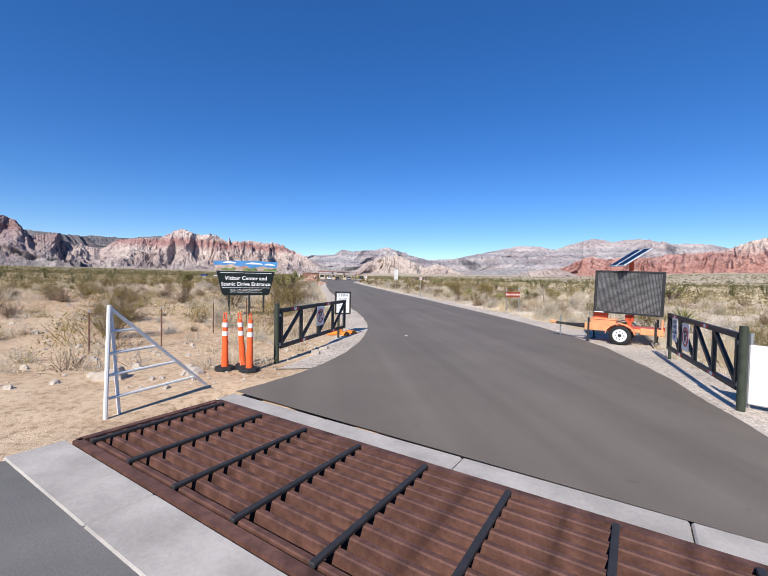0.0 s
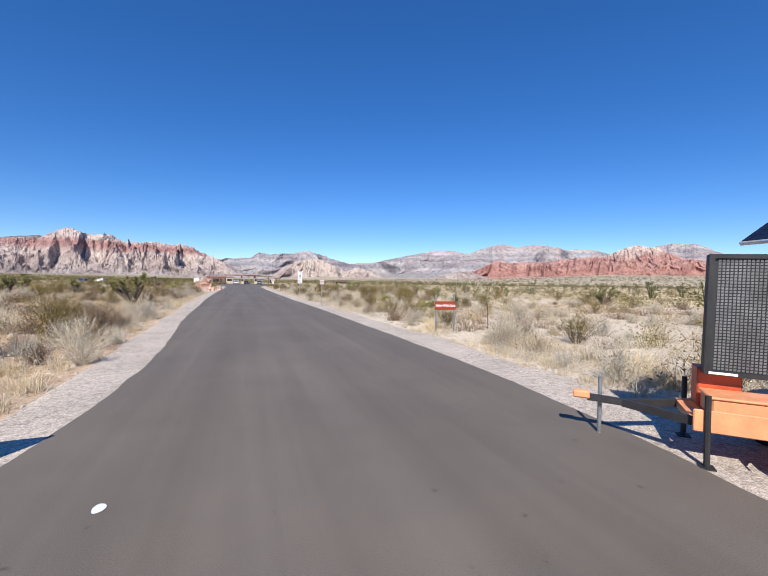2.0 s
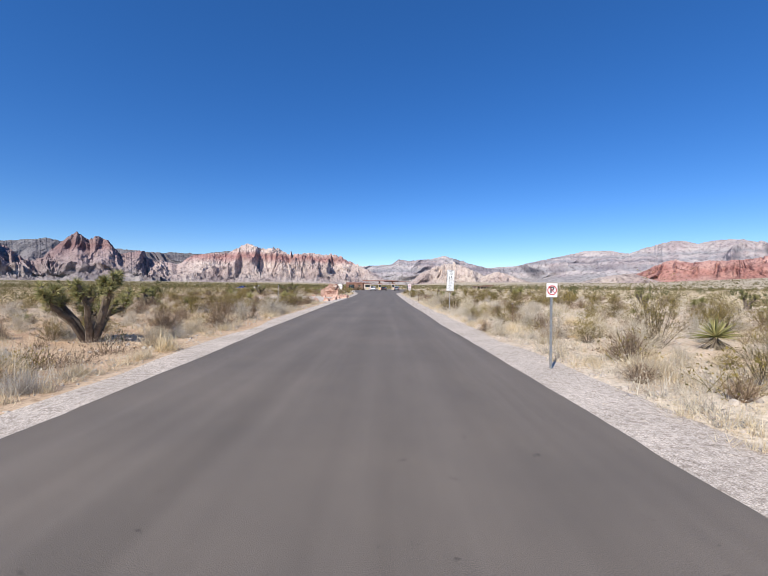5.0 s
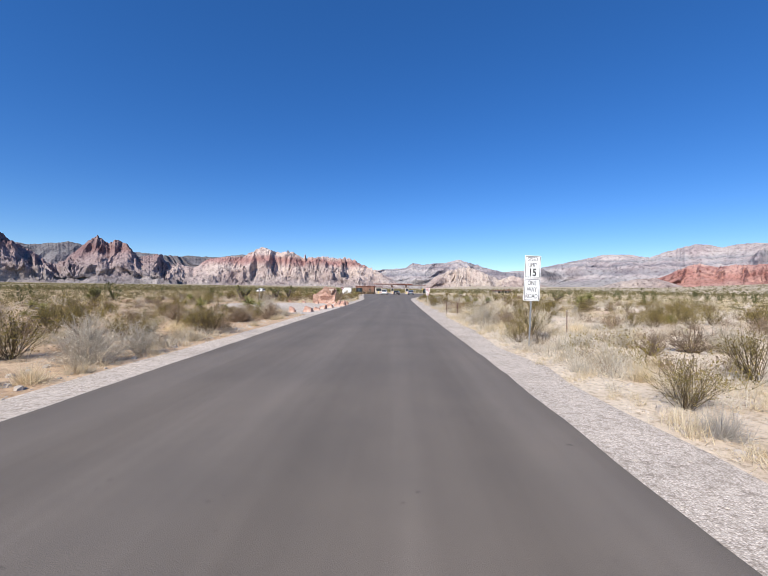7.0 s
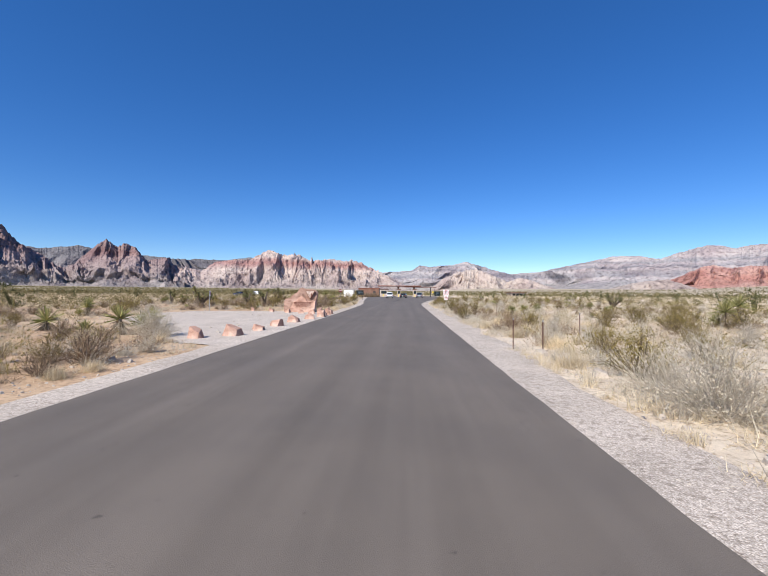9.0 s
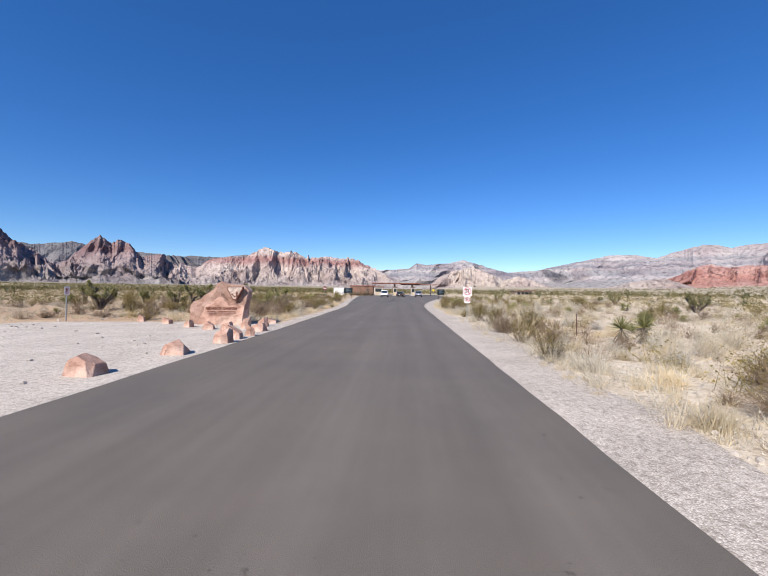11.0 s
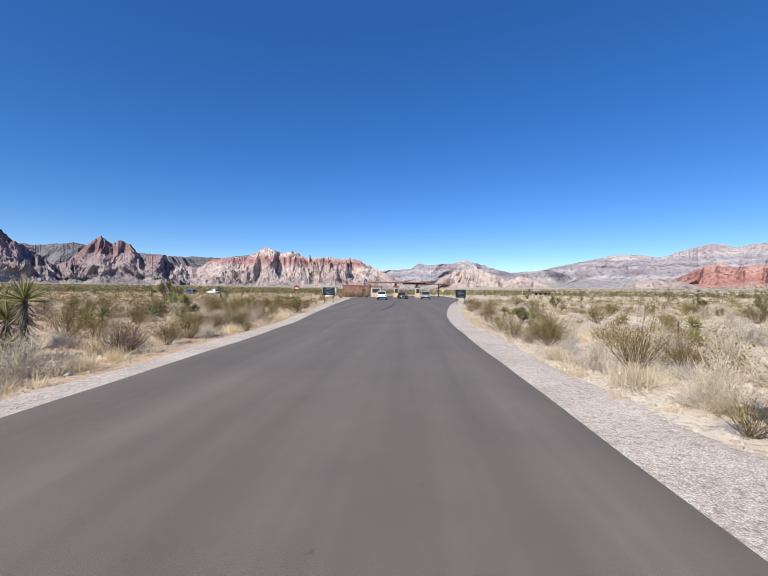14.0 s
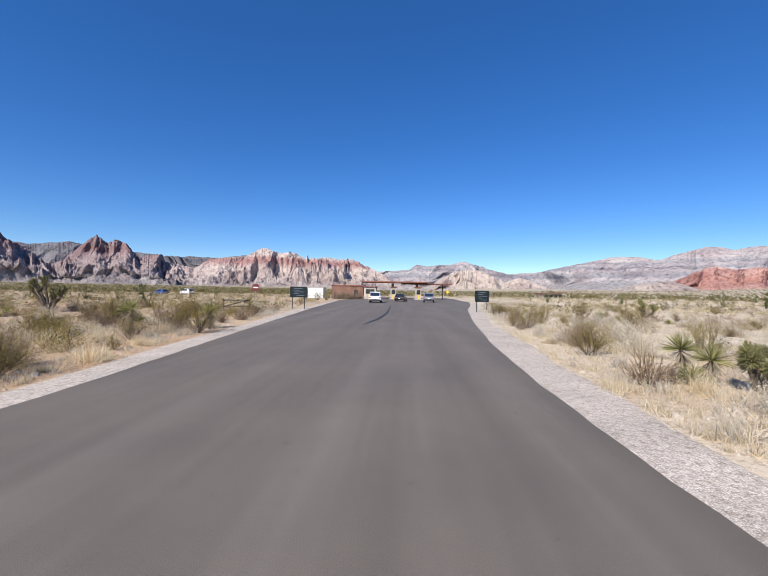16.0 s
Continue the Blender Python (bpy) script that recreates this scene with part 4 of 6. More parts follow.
def drive_sign():
    s = thing("caution_sign", pose(5.2, 24.1, -0.03, 0, 0, 0), "red-brown sign on two grey posts at the shoulder", "sign")
    for x in (-0.39, 0.39):
        p = part("post", square_post(1.42), "galv", s)
        p.location = (x, 0, 0)
    p = part("panel", box(bm_new(), (0, 0, 1.01), (0.88, 0.012, 0.33), None, 0.003), "sign_brown", s)
    words("Drive With Care", 0.15, (0, -0.008, 1.01), p, "print_white", squeeze=0.8, bold=0.003)


drive_sign()


def bordered(parent, x, z, w, h, y=-0.012):
    p = part("panel", box(bm_new(), (x, y + 0.003, z), (w, 0.006, h), None, 0.002), "sheet_white", parent, "white sign panel with a black border")
    b = bm_new()
    e = 0.014
    for c, d in (((x, y - 0.002, z + h / 2 - 0.03), (w - 0.05, 0.003, e)), ((x, y - 0.002, z - h / 2 + 0.03), (w - 0.05, 0.003, e)), ((x - w / 2 + 0.03, y - 0.002, z), (e, 0.003, h - 0.08)), ((x + w / 2 - 0.03, y - 0.002, z), (e, 0.003, h - 0.08))):
        box(b, c, d)
    part("border", b, "print", p)
    return p


def speed_sign():
    s = thing("speed_limit_sign", pose(4.4, 60.0, 0.0, 0, 2.0, 2), "white speed limit and one-way signs on a steel post", "road sign")
    part("post", square_post(2.6), "galv", s)
    p = bordered(s, 0, 2.66, 0.54, 0.75)
    words("SPEED", 0.18, (0, -0.014, 2.91), p, "print", squeeze=0.69)
    words("LIMIT", 0.18, (0, -0.014, 2.72), p, "print", squeeze=0.69)
    words("15", 0.35, (0, -0.014, 2.46), p, "print", squeeze=0.8, bold=0.008)
    p = bordered(s, 0, 1.89, 0.54, 0.75)
    for t_, z in (("ONE", 2.11), ("WAY", 1.89), ("ROAD", 1.67)):
        words(t_, 0.22, (0, -0.014, z), p, "print", squeeze=0.66, bold=0.001)


speed_sign()


def turn_sign():
    s = thing("no_turn_sign", pose(4.2, 104.6, -0.12, 0, 0, 2) @ Matrix.Scale(1.14, 4), "white no-U-turn and no-parking signs on one steel post", "road sign")
    part("post", square_post(1.9), "galv", s)
    p = part("panel", box(bm_new(), (0, -0.01, 1.70), (0.54, 0.006, 0.54), None, 0.002), "sheet_white", s, "white no-U-turn panel")
    part("ring", ring(bm_new(), 0, 1.70, 0.195, 0.235, -0.015), "sign_red", p)
    arrow = bm_new()
    ring(arrow, 0.0, 1.74, 0.055, 0.105, -0.0145, 0.003, 14, 0.0, math.pi)
    box(arrow, (0.08, -0.016, 1.66), (0.05, 0.003, 0.16))
    box(arrow, (-0.08, -0.016, 1.70), (0.05, 0.003, 0.08))
    plate(arrow, [(-0.08, 1.57), (-0.015, 1.67), (-0.145, 1.67)], -0.0175, -0.0145)
    part("arrow", arrow, "print", p)
    part("slash", bar(bm_new(), (-0.145, -0.0195, 1.845), (0.145, -0.0195, 1.555), 0.003, 0.04), "sign_red", p)
    no_parking(s, 0, 1.21, 0.42, -0.012)


turn_sign()
for m, h in ((pose(-18.5, 97.9, -0.05, 0, 0, 95), 1.66), (pose(3.5, 40.2, -0.05, 0, 0, 4), 1.82)):
    s = thing("parking_sign", m, "small white no-parking sign on a thin post", "road sign", "small no-parking signs")
    part("post", square_post(h + 0.14), "galv", s)
    no_parking(s, 0, h, 0.45 if h < 1.7 else 0.31, -0.012)


def fee_sign(m, w, h, z, label):
    s = thing("green_sign", m, label, "sign", "green signs before the booths")
    for x in (-w * 0.36, w * 0.36):
        part("post", box(bm_new(), (x, 0.05, (z - h) / 2), (0.07, 0.07, z - h + 0.6)), "black", s)
    p = part("panel", box(bm_new(), (0, 0, z - h / 2), (w, 0.05, h), None, 0.01), "sign_green", s)
    for k, (fx, fw) in enumerate(((0.0, 0.5), (-0.1, 0.4), (0.05, 0.6), (-0.12, 0.3), (0.1, 0.5))):
        part("text_line", box(bm_new(), (fx * w, -0.028, z - h * (0.16 + 0.165 * k)), (fw * w, 0.006, h * 0.05)), "print_grey", p)


fee_sign(pose(-10.9, 153.5, 0), 1.7, 1.05, 2.18, "dark green information sign with white lettering")
fee_sign(pose(7.1, 153.5, 0), 1.35, 1.1, 2.05, "dark green information sign with white lettering")
s = thing("no_entry_sign", pose(-15.8, 155.0, 0), "red no-entry disc on a post behind the gate", "road sign")
part("post", square_post(1.9), "galv", s)
part("disc", rod(bm_new(), (0, 0.0, 2.05), (0, -0.02, 2.05), 0.40, 24), "maroon", s)
part("bar", box(bm_new(), (0, -0.024, 2.05), (0.56, 0.006, 0.12)), "print_white", s)
s = thing("low_gate", pose(-15.6, 150.0, 0, 0, 0, 25), "low dark steel gate across a side track", "gate")
for x in (-1.1, 1.1):
    part("post", box(bm_new(), (x, 0, 0.35), (0.1, 0.1, 1.2)), "dark_steel", s)
for z in (0.3, 0.85):
    part("rail", box(bm_new(), (0, 0, z), (2.2, 0.06, 0.08)), "dark_steel", s)
part("brace", bar(bm_new(), (-1.0, 0, 0.3), (1.0, 0, 0.85), 0.05, 0.07), "dark_steel", s)


def stake(x, y, h=1.05, mt="rust"):
    s = thing("fence_post", pose(x, y, float(ground_z(x, y))), "thin steel fence post among dry brush", "fence post", "fence posts beside the road")
    b = bm_new()
    box(b, (0, 0, h / 2 - 0.1), (0.035, 0.006, h + 0.2))
    box(b, (0, 0.014, h / 2 - 0.1), (0.006, 0.03, h + 0.2))
    part("shaft", b, mt, s)
    part("cap", box(bm_new(), (0, 0, h - 0.03), (0.038, 0.012, 0.06)), "galv", s)


for x, y in ((7.36, 24.49), (6.44, 52.0), (6.9, 63.0), (4.15, 74.5), (3.43, 75.2), (7.2, 79.0), (7.4, 95.0), (7.6, 112.0), (-9.82, 13.15), (-9.22, 15.60), (-10.82, 11.87), (-8.62, 17.78), (6.58, 38.20)):
    stake(x, y)


# ---------- message board trailer ----------
def message_trailer():
    t = thing("message_trailer", pose(3.5, 13.14, -0.02, 0, 0, -45.5) @ Matrix.Scale(0.96, 4), "orange trailer with a dark message board and solar panels", "trailer")
    f = bm_new()
    for y in (-0.42, 0.42):
        box(f, (-0.08, y, 0.46), (2.1, 0.07, 0.1), None, 0.008)
    for x in (-1.1, -0.4, 0.3, 0.95):
        box(f, (x, 0, 0.46), (0.07, 0.84, 0.09))
    part("frame", f, "trailer_orange", t)
    part("deck", box(bm_new(), (0.0, 0, 0.525), (1.95, 0.8, 0.02)), "red_orange", t)
    part("front_skirt", box(bm_new(), (-0.78, -0.47, 0.50), (0.72, 0.03, 0.24), None, 0.01), "trailer_orange", t)
    part("rear_skirt", box(bm_new(), (0.68, -0.47, 0.46), (0.58, 0.03, 0.2), None, 0.01), "trailer_orange", t)
    b = part("battery_box", box(bm_new(), (-0.62, -0.24, 0.64), (0.72, 0.42, 0.2), None, 0.02), "trailer_orange", t)
    part("lid", box(bm_new(), (-0.62, -0.24, 0.75), (0.76, 0.46, 0.03), None, 0.01), "trailer_orange", b)
    part("cabinet", box(bm_new(), (-0.78, 0.2, 0.76), (0.42, 0.26, 0.46), None, 0.015), "red_orange", t)
    part("tail_panel", box(bm_new(), (0.93, -0.2, 0.66), (0.05, 0.42, 0.34), None, 0.01), "trailer_orange", t)
    part("tail_lamp", box(bm_new(), (0.97, -0.33, 0.56), (0.04, 0.13, 0.09), None, 0.01), "tail", t)
    tg = bm_new()
    bar(tg, (-1.08, -0.4, 0.46), (-1.75, 0, 0.47), 0.07, 0.09)
    bar(tg, (-1.08, 0.4, 0.46), (-1.75, 0, 0.47), 0.07, 0.09)
    bar(tg, (-1.65, 0, 0.47), (-2.15, 0, 0.49), 0.07, 0.08)
    tongue = part("tongue", tg, "dark_steel", t)
    part("coupler", box(bm_new(), (-2.22, 0, 0.52), (0.2, 0.11, 0.1), None, 0.02), "trailer_orange", tongue)
    part("tongue_jack", rod(bm_new(), (-2.0, 0.08, 0.0), (-2.0, 0.08, 0.75), 0.025), "galv", tongue)
    for x, y in ((-1.02, -0.5), (0.78, -0.52), (-1.02, 0.5), (0.78, 0.5)):
        j = part("jack", rod(bm_new(), (x, y, 0.0), (x, y, 0.78), 0.03), "dark_steel", t)
        part("foot", box(bm_new(), (x, y, 0.012), (0.14, 0.14, 0.024)), "dark_steel", j)
    for sy in (-1, 1):
        y = 0.62 * sy
        w = part("wheel", rod(bm_new(), (-0.12, y - 0.085, 0.305), (-0.12, y + 0.085, 0.305), 0.24, 24), "rubber", t)
        tyre = bm_new()
        prof = [(0.19, -0.085), (0.27, -0.09), (0.30, -0.065), (0.305, 0.0), (0.30, 0.065), (0.27, 0.09), (0.19, 0.085)]
        rows = [[tyre.verts.new((-0.12 + r * math.cos(a), y + d, 0.305 + r * math.sin(a))) for r, d in prof] for a in (2 * math.pi * k / 30 for k in range(30))]
        for k in range(30):
            for i in range(len(prof) - 1):
                tyre.faces.new((rows[k][i], rows[k][i + 1], rows[(k + 1) % 30][i + 1], rows[(k + 1) % 30][i]))
        part("tyre", tyre, "rubber", w, smooth=True)
        rim = bm_new()
        rod(rim, (-0.12, y - 0.092 * 1, 0.305), (-0.12, y + 0.092, 0.305), 0.192, 24, 0.192)
        part("rim", rim, "white", w, "white steel rim")
        hub = bm_new()
        rod(hub, (-0.12, y - 0.11, 0.305), (-0.12, y + 0.11, 0.305), 0.05, 12)
        for k in range(8):
            a = 2 * math.pi * k / 8
            rod(hub, (-0.12 + 0.115 * math.cos(a), y - 0.096, 0.305 + 0.115 * math.sin(a)), (-0.12 + 0.115 * math.cos(a), y + 0.096, 0.305 + 0.115 * math.sin(a)), 0.02, 8)
        part("hub", hub, "dark_steel", w)
        fe = bm_new()
        pts = [(math.cos(a) * 0.40 - 0.12, math.sin(a) * 0.37 + 0.305) for a in (math.pi * (0.04 + 0.92 * k / 8) for k in range(9))]
        pts2 = [(x * 0.97 + (-0.12) * 0.03, z - 0.02) for x, z in pts]
        plate(fe, pts + pts2[::-1], y - 0.13, y + 0.13)
        part("fender", fe, "trailer_orange", t)
    part("mast", box(bm_new(), (0.05, 0.1, 1.6), (0.12, 0.12, 2.2), None, 0.01), "red_orange", t)
    part("mast_collar", box(bm_new(), (0.05, 0.14, 0.8), (0.24, 0.2, 0.2), None, 0.01), "red_orange", t)
    z0, z1 = 0.92, 2.30
    zm = (z0 + z1) / 2
    lean = Matrix.Rotation(radians(1.2), 3, "Y")

    def leaning(bm):
        bmesh.ops.rotate(bm, verts=bm.verts, matrix=lean, cent=(0, 0, zm))
        return bm

    bd = part("display_case", leaning(box(bm_new(), (0, 0, zm), (1.90, 0.12, z1 - z0), None, 0.012)), "led", t, "black display case")
    fr = bm_new()
    for c, d in (((0, -0.07, z1 - 0.025), (1.90, 0.04, 0.05)), ((0, -0.07, z0 + 0.025), (1.90, 0.04, 0.05)), ((-0.925, -0.07, zm), (0.05, 0.04, z1 - z0 - 0.1)), ((0.925, -0.07, zm), (0.05, 0.04, z1 - z0 - 0.1))):
        box(fr, c, d)
    part("bezel", leaning(fr), "black", bd)
    dots = bm_new()
    rnd = random.Random(4)
    for i in range(48):
        for j in range(36):
            x, z = -0.87 + 1.74 * (i + 0.5) / 48, z0 + 0.055 + (z1 - z0 - 0.11) * (j + 0.5) / 36
            y = -0.063 - 0.004 * rnd.random()
            r = 0.0125
            q = [dots.verts.new((x + dx, y + dy, z + dz)) for dx, dy, dz in ((-r, 0, -r), (r, 0, -r), (r, -0.008, r), (-r, -0.008, r))]
            dots.faces.new(q)
    dp = part("display_dots", leaning(dots), "dot", bd, "grid of grey display dots")
    dp["kind"] = "stuff"
    part("maker_plate", leaning(box(bm_new(), (-0.78, -0.094, z0 + 0.022), (0.26, 0.006, 0.028))), "print_white", bd)
    part("swivel", rod(bm_new(), (0.05, 0.1, 2.25), (0.05, 0.1, 2.66), 0.065), "red_orange", t)
    rise, across = Vector((0.70, 0.45, 0.555)).normalized(), Vector((0.54, -0.84, 0)).normalized()
    up = across.cross(rise)
    tilt = Matrix((across, rise, up)).transposed()
    for k in (-0.25, 0.25):
        x, y = 0.0 + k * across.x, 0.06 + k * across.y
        sp = part("solar_panel", box(bm_new(), (x, y, 2.72), (0.42, 0.98, 0.045), tilt, 0.006), "alu", t, "solar panel in an aluminium frame")
        cells = bm_new()
        for i in range(4):
            for j in range(8):
                box(cells, ((i - 1.5) * 0.096, (j - 3.5) * 0.117, 0.026), (0.090, 0.110, 0.004))
        bmesh.ops.rotate(cells, verts=cells.verts, matrix=tilt, cent=(0, 0, 0))
        bmesh.ops.translate(cells, verts=cells.verts, vec=(x, y, 2.72))
        part("cells", cells, "cell", sp)
    part("panel_arm", box(bm_new(), (0.02, 0.08, 2.66), (0.6, 0.12, 0.06), tilt), "red_orange", t)


message_trailer()


# ---------- stones ----------
def boulder(size, seed, m, material="rock", name="boulder", label="angular red sandstone boulder on gravel", group="boulders along the pull-out", cuts=4):
    """A broken block: a wedge with skewed corners, split off by a few flat breaks, its edges a little worn."""
    rnd = random.Random(seed)
    bm = bm_new()
    r = bmesh.ops.create_cube(bm, size=2.0)
    tall = rnd.choice((-1, 1))
    for v in r["verts"]:
        x, y, z = v.co
        up = 1.0 + (0.28 * tall * x if z > 0 else 0.0)
        v.co = Vector((x * rnd.uniform(0.72, 1.05) * (0.82 if z > 0 else 1.0), y * rnd.uniform(0.72, 1.05) * (0.8 if z > 0 else 1.0), (z + 1) / 2 * up * rnd.uniform(0.8, 1.1) - (0.12 if z < 0 else 0)))
    for k in range(cuts):
        n = Vector((rnd.gauss(0, 1), rnd.gauss(0, 1), abs(rnd.gauss(0, 0.7)))).normalized()
        at = n * rnd.uniform(0.68, 0.9) + Vector((0, 0, 0.35))
        geo = bmesh.ops.bisect_plane(bm, geom=list(bm.verts) + list(bm.edges) + list(bm.faces), plane_co=at, plane_no=n, clear_outer=True)
        bmesh.ops.contextual_create(bm, geom=[e for e in geo["geom_cut"] if isinstance(e, bmesh.types.BMEdge)])
    bmesh.ops.bevel(bm, geom=list(bm.edges), offset=0.035, segments=1, affect="EDGES", profile=0.5)
    bmesh.ops.triangulate(bm, faces=bm.faces)
    bmesh.ops.subdivide_edges(bm, edges=bm.edges, cuts=2)
    for v in bm.verts:
        v.co += 0.035 * noise.noise_vector(v.co * 2.4 + Vector((seed, 0, 0))) + 0.014 * noise.noise_vector(v.co * 8 + Vector((0, seed, 0)))
        v.co = Vector((v.co.x * size[0], v.co.y * size[1], v.co.z * size[2]))
    ob = new(name, bm_mesh(name, bm, M[material]))
    ob.matrix_basis = m
    return tagged(ob, label, "rock", group)


ROCKS = [(-8.3, 77.0, 0.62, 0.50), (-7.3, 78.0, 0.85, 0.55), (-7.1, 80.3, 0.70, 0.34), (-7.05, 82.7, 0.80, 0.42), (-6.85, 85.4, 0.75, 0.50), (-6.6, 88.1, 0.80, 0.48),
         (-6.3, 90.5, 0.70, 0.60), (-6.4, 91.6, 0.68, 0.50), (-6.15, 92.5, 0.42, 0.48), (-6.5, 94.3, 0.75, 0.45), (-7.95, 94.4, 0.72, 0.46), (-8.9, 94.65, 0.56, 0.42),
         (-10.3, 95.5, 0.56, 0.36), (-12.3, 97.0, 0.60, 0.38), (-14.5, 98.2, 0.40, 0.44), (-7.55, 95.4, 0.50, 0.54), (-7.05, 96.3, 0.62, 0.50), (-7.3, 98.2, 0.85, 0.30)]
for k, (x, y, w, h) in enumerate(ROCKS):
    boulder((w * 0.47, w * 0.40, h * 0.80), 100 + k, pose(x, y, -0.03, 0, 0, (k * 67) % 50 - 25), label="angular red sandstone boulder on pale gravel")
for k, (x, y, r) in enumerate(((-9.37, 9.80, 0.26), (-8.04, 10.04, 0.17), (-8.24, 10.39, 0.14), (-6.89, 33.23, 0.17), (-7.28, 33.51, 0.12), (5.84, 30.81, 0.14), (5.78, 28.14, 0.22), (6.28, 27.75, 0.15), (6.17, 28.55, 0.12), (-5.86, 11.87, 0.16), (-5.66, 12.46, 0.12), (-7.8, 50.2, 0.13), (4.2, 73.0, 0.28), (4.0, 74.2, 0.22), (4.3, 71.2, 0.2), (4.1, 110.0, 0.16), (4.6, 106.3, 0.15))):
    boulder((r, r * 0.8, r * 0.8), 300 + k, pose(x, y, float(ground_z(x, y)) - 0.02, 0, 0, k * 50), "pale_rock", "stone", "pale limestone stone beside the shoulder", "pale stones beside the road", 3)


def stone_sign():
    s = thing("stone_sign", pose(-9.55, 97.3, -0.05, 0, 0, 3), "big red sandstone slab with carved letters and an emblem", "stone sign")
    bm = bm_new()
    n, m = 84, 60
    left = np.array([(0, -1.62), (0.75, -1.66), (1.18, -1.60), (1.30, -1.15), (1.55, -0.85), (1.82, -0.42), (2.16, -0.22), (2.24, 0.02)])
    right = np.array([(0, 1.18), (0.45, 1.22), (1.1, 1.30), (1.78, 1.42), (2.04, 1.15), (2.10, 0.75), (2.12, 0.25), (2.24, 0.06)])
    dark = set()

    def face(back):
        grid = []
        for j in range(m):
            z = 2.235 * j / (m - 1)
            x0, x1 = float(np.interp(z, left[:, 0], left[:, 1])), float(np.interp(z, right[:, 0], right[:, 1]))
            row = []
            for i in range(n):
                x = x0 + (x1 - x0) * i / (n - 1)
                q = Vector((x * 1.2, z * 1.2, 3.0 if back else 0.0))
                depth = 0.14 * noise.noise(q * 0.9) + 0.05 * noise.noise(q * 2.3) + 0.014 * noise.noise(q * 9)
                flat = math.exp(-((x - 0.12) / 0.98) ** 6 - ((z - 0.72) / 0.36) ** 6)
                brow = max(1.0, 1.52 - 1.1 * abs(x - 0.02)) + 0.10 * noise.noise(q * 2.6)
                ledge = 0.17 * min(1.0, max(0.0, (z - brow) / 0.15))
                spine = -0.75 + 0.65 * (z - 0.8) / 1.34 + 0.08 * noise.noise(q * 3.0)
                ledge += 0.42 * max(0.0, spine - x) + 0.10 * max(0.0, z - 1.5)
                y = (-0.42 + (ledge + depth) * (1 - flat)) if not back else (0.40 + depth)
                row.append(bm.verts.new((x, y, z)))
                if not back and (x < spine or z > brow):
                    dark.add(row[-1])
            grid.append(row)
        for j in range(m - 1):
            for i in range(n - 1):
                bm.faces.new((grid[j][i], grid[j][i + 1], grid[j + 1][i + 1], grid[j + 1][i]))
        return grid
    a, b = face(False), face(True)
    for j in range(m - 1):
        for i in (0, n - 1):
            bm.faces.new((a[j][i], a[j + 1][i], b[j + 1][i], b[j][i]))
    for i in range(n - 1):
        bm.faces.new((a[m - 1][i], a[m - 1][i + 1], b[m - 1][i + 1], b[m - 1][i]))
    for fc in bm.faces:
        fc.material_index = int(all(v in dark for v in fc.verts))
    slab = part("slab", bm, "rock", s)
    slab.data.materials.append(M["varnish"])
    words("RED ROCK CANYON", 0.185, (0.12, -0.445, 0.86), slab, "carved", squeeze=0.9, bold=0.006)
    words("NATIONAL CONSERVATION AREA", 0.10, (0.12, -0.445, 0.70), slab, "carved", squeeze=0.92, bold=0.002)
    words("BUREAU OF LAND MANAGEMENT", 0.085, (0.12, -0.445, 0.54), slab, "carved", squeeze=0.95)
    part("rule", box(bm_new(), (0.12, -0.443, 0.62), (1.5, 0.006, 0.014)), "carved", slab)
    em = part("emblem_rim", plate(bm_new(), [(0.42, 1.98), (1.20, 1.98), (1.22, 1.88), (0.90, 1.30), (0.72, 1.30), (0.40, 1.88)], -0.50, -0.30), "carved", s)
    part("emblem", plate(bm_new(), [(0.46, 1.94), (1.16, 1.94), (1.17, 1.88), (0.87, 1.35), (0.75, 1.35), (0.45, 1.88)], -0.515, -0.502), "sign_sand", em, "pale triangular emblem")
    part("emblem_tree", plate(bm_new(), [(0.86, 1.46), (1.02, 1.5), (0.95, 1.6), (0.99, 1.62), (0.93, 1.8), (0.86, 1.62), (0.9, 1.6)], -0.522, -0.517), "carved", em)
    part("emblem_river", plate(bm_new(), [(0.62, 1.62), (0.78, 1.64), (0.72, 1.55), (0.86, 1.5), (0.8, 1.42), (0.76, 1.5), (0.66, 1.55)], -0.522, -0.517), "carved", em)


stone_sign()


# ---------- fee booths ----------
def canopy():
    c = thing("fee_canopy", pose(0, 213, 0), "long flat canopy with rust-red fascia over the fee lanes", "canopy")
    part("roof", box(bm_new(), (-2.6, 0, 4.12), (16.2, 7.0, 0.32), None, 0.04), "roof", c)
    part("roof", box(bm_new(), (5.2, 1.5, 3.78), (12.4, 6.0, 0.2), None, 0.03), "roof", c)
    for x, w in ((-3.15, 0.6), (2.9, 0.6), (9.2, 0.25)):
        part("column", box(bm_new(), (x, 0, 1.9), (w, w, 3.9), None, 0.03), "wall_red" if w > 0.5 else "dark_steel", c)
    return c


canopy()


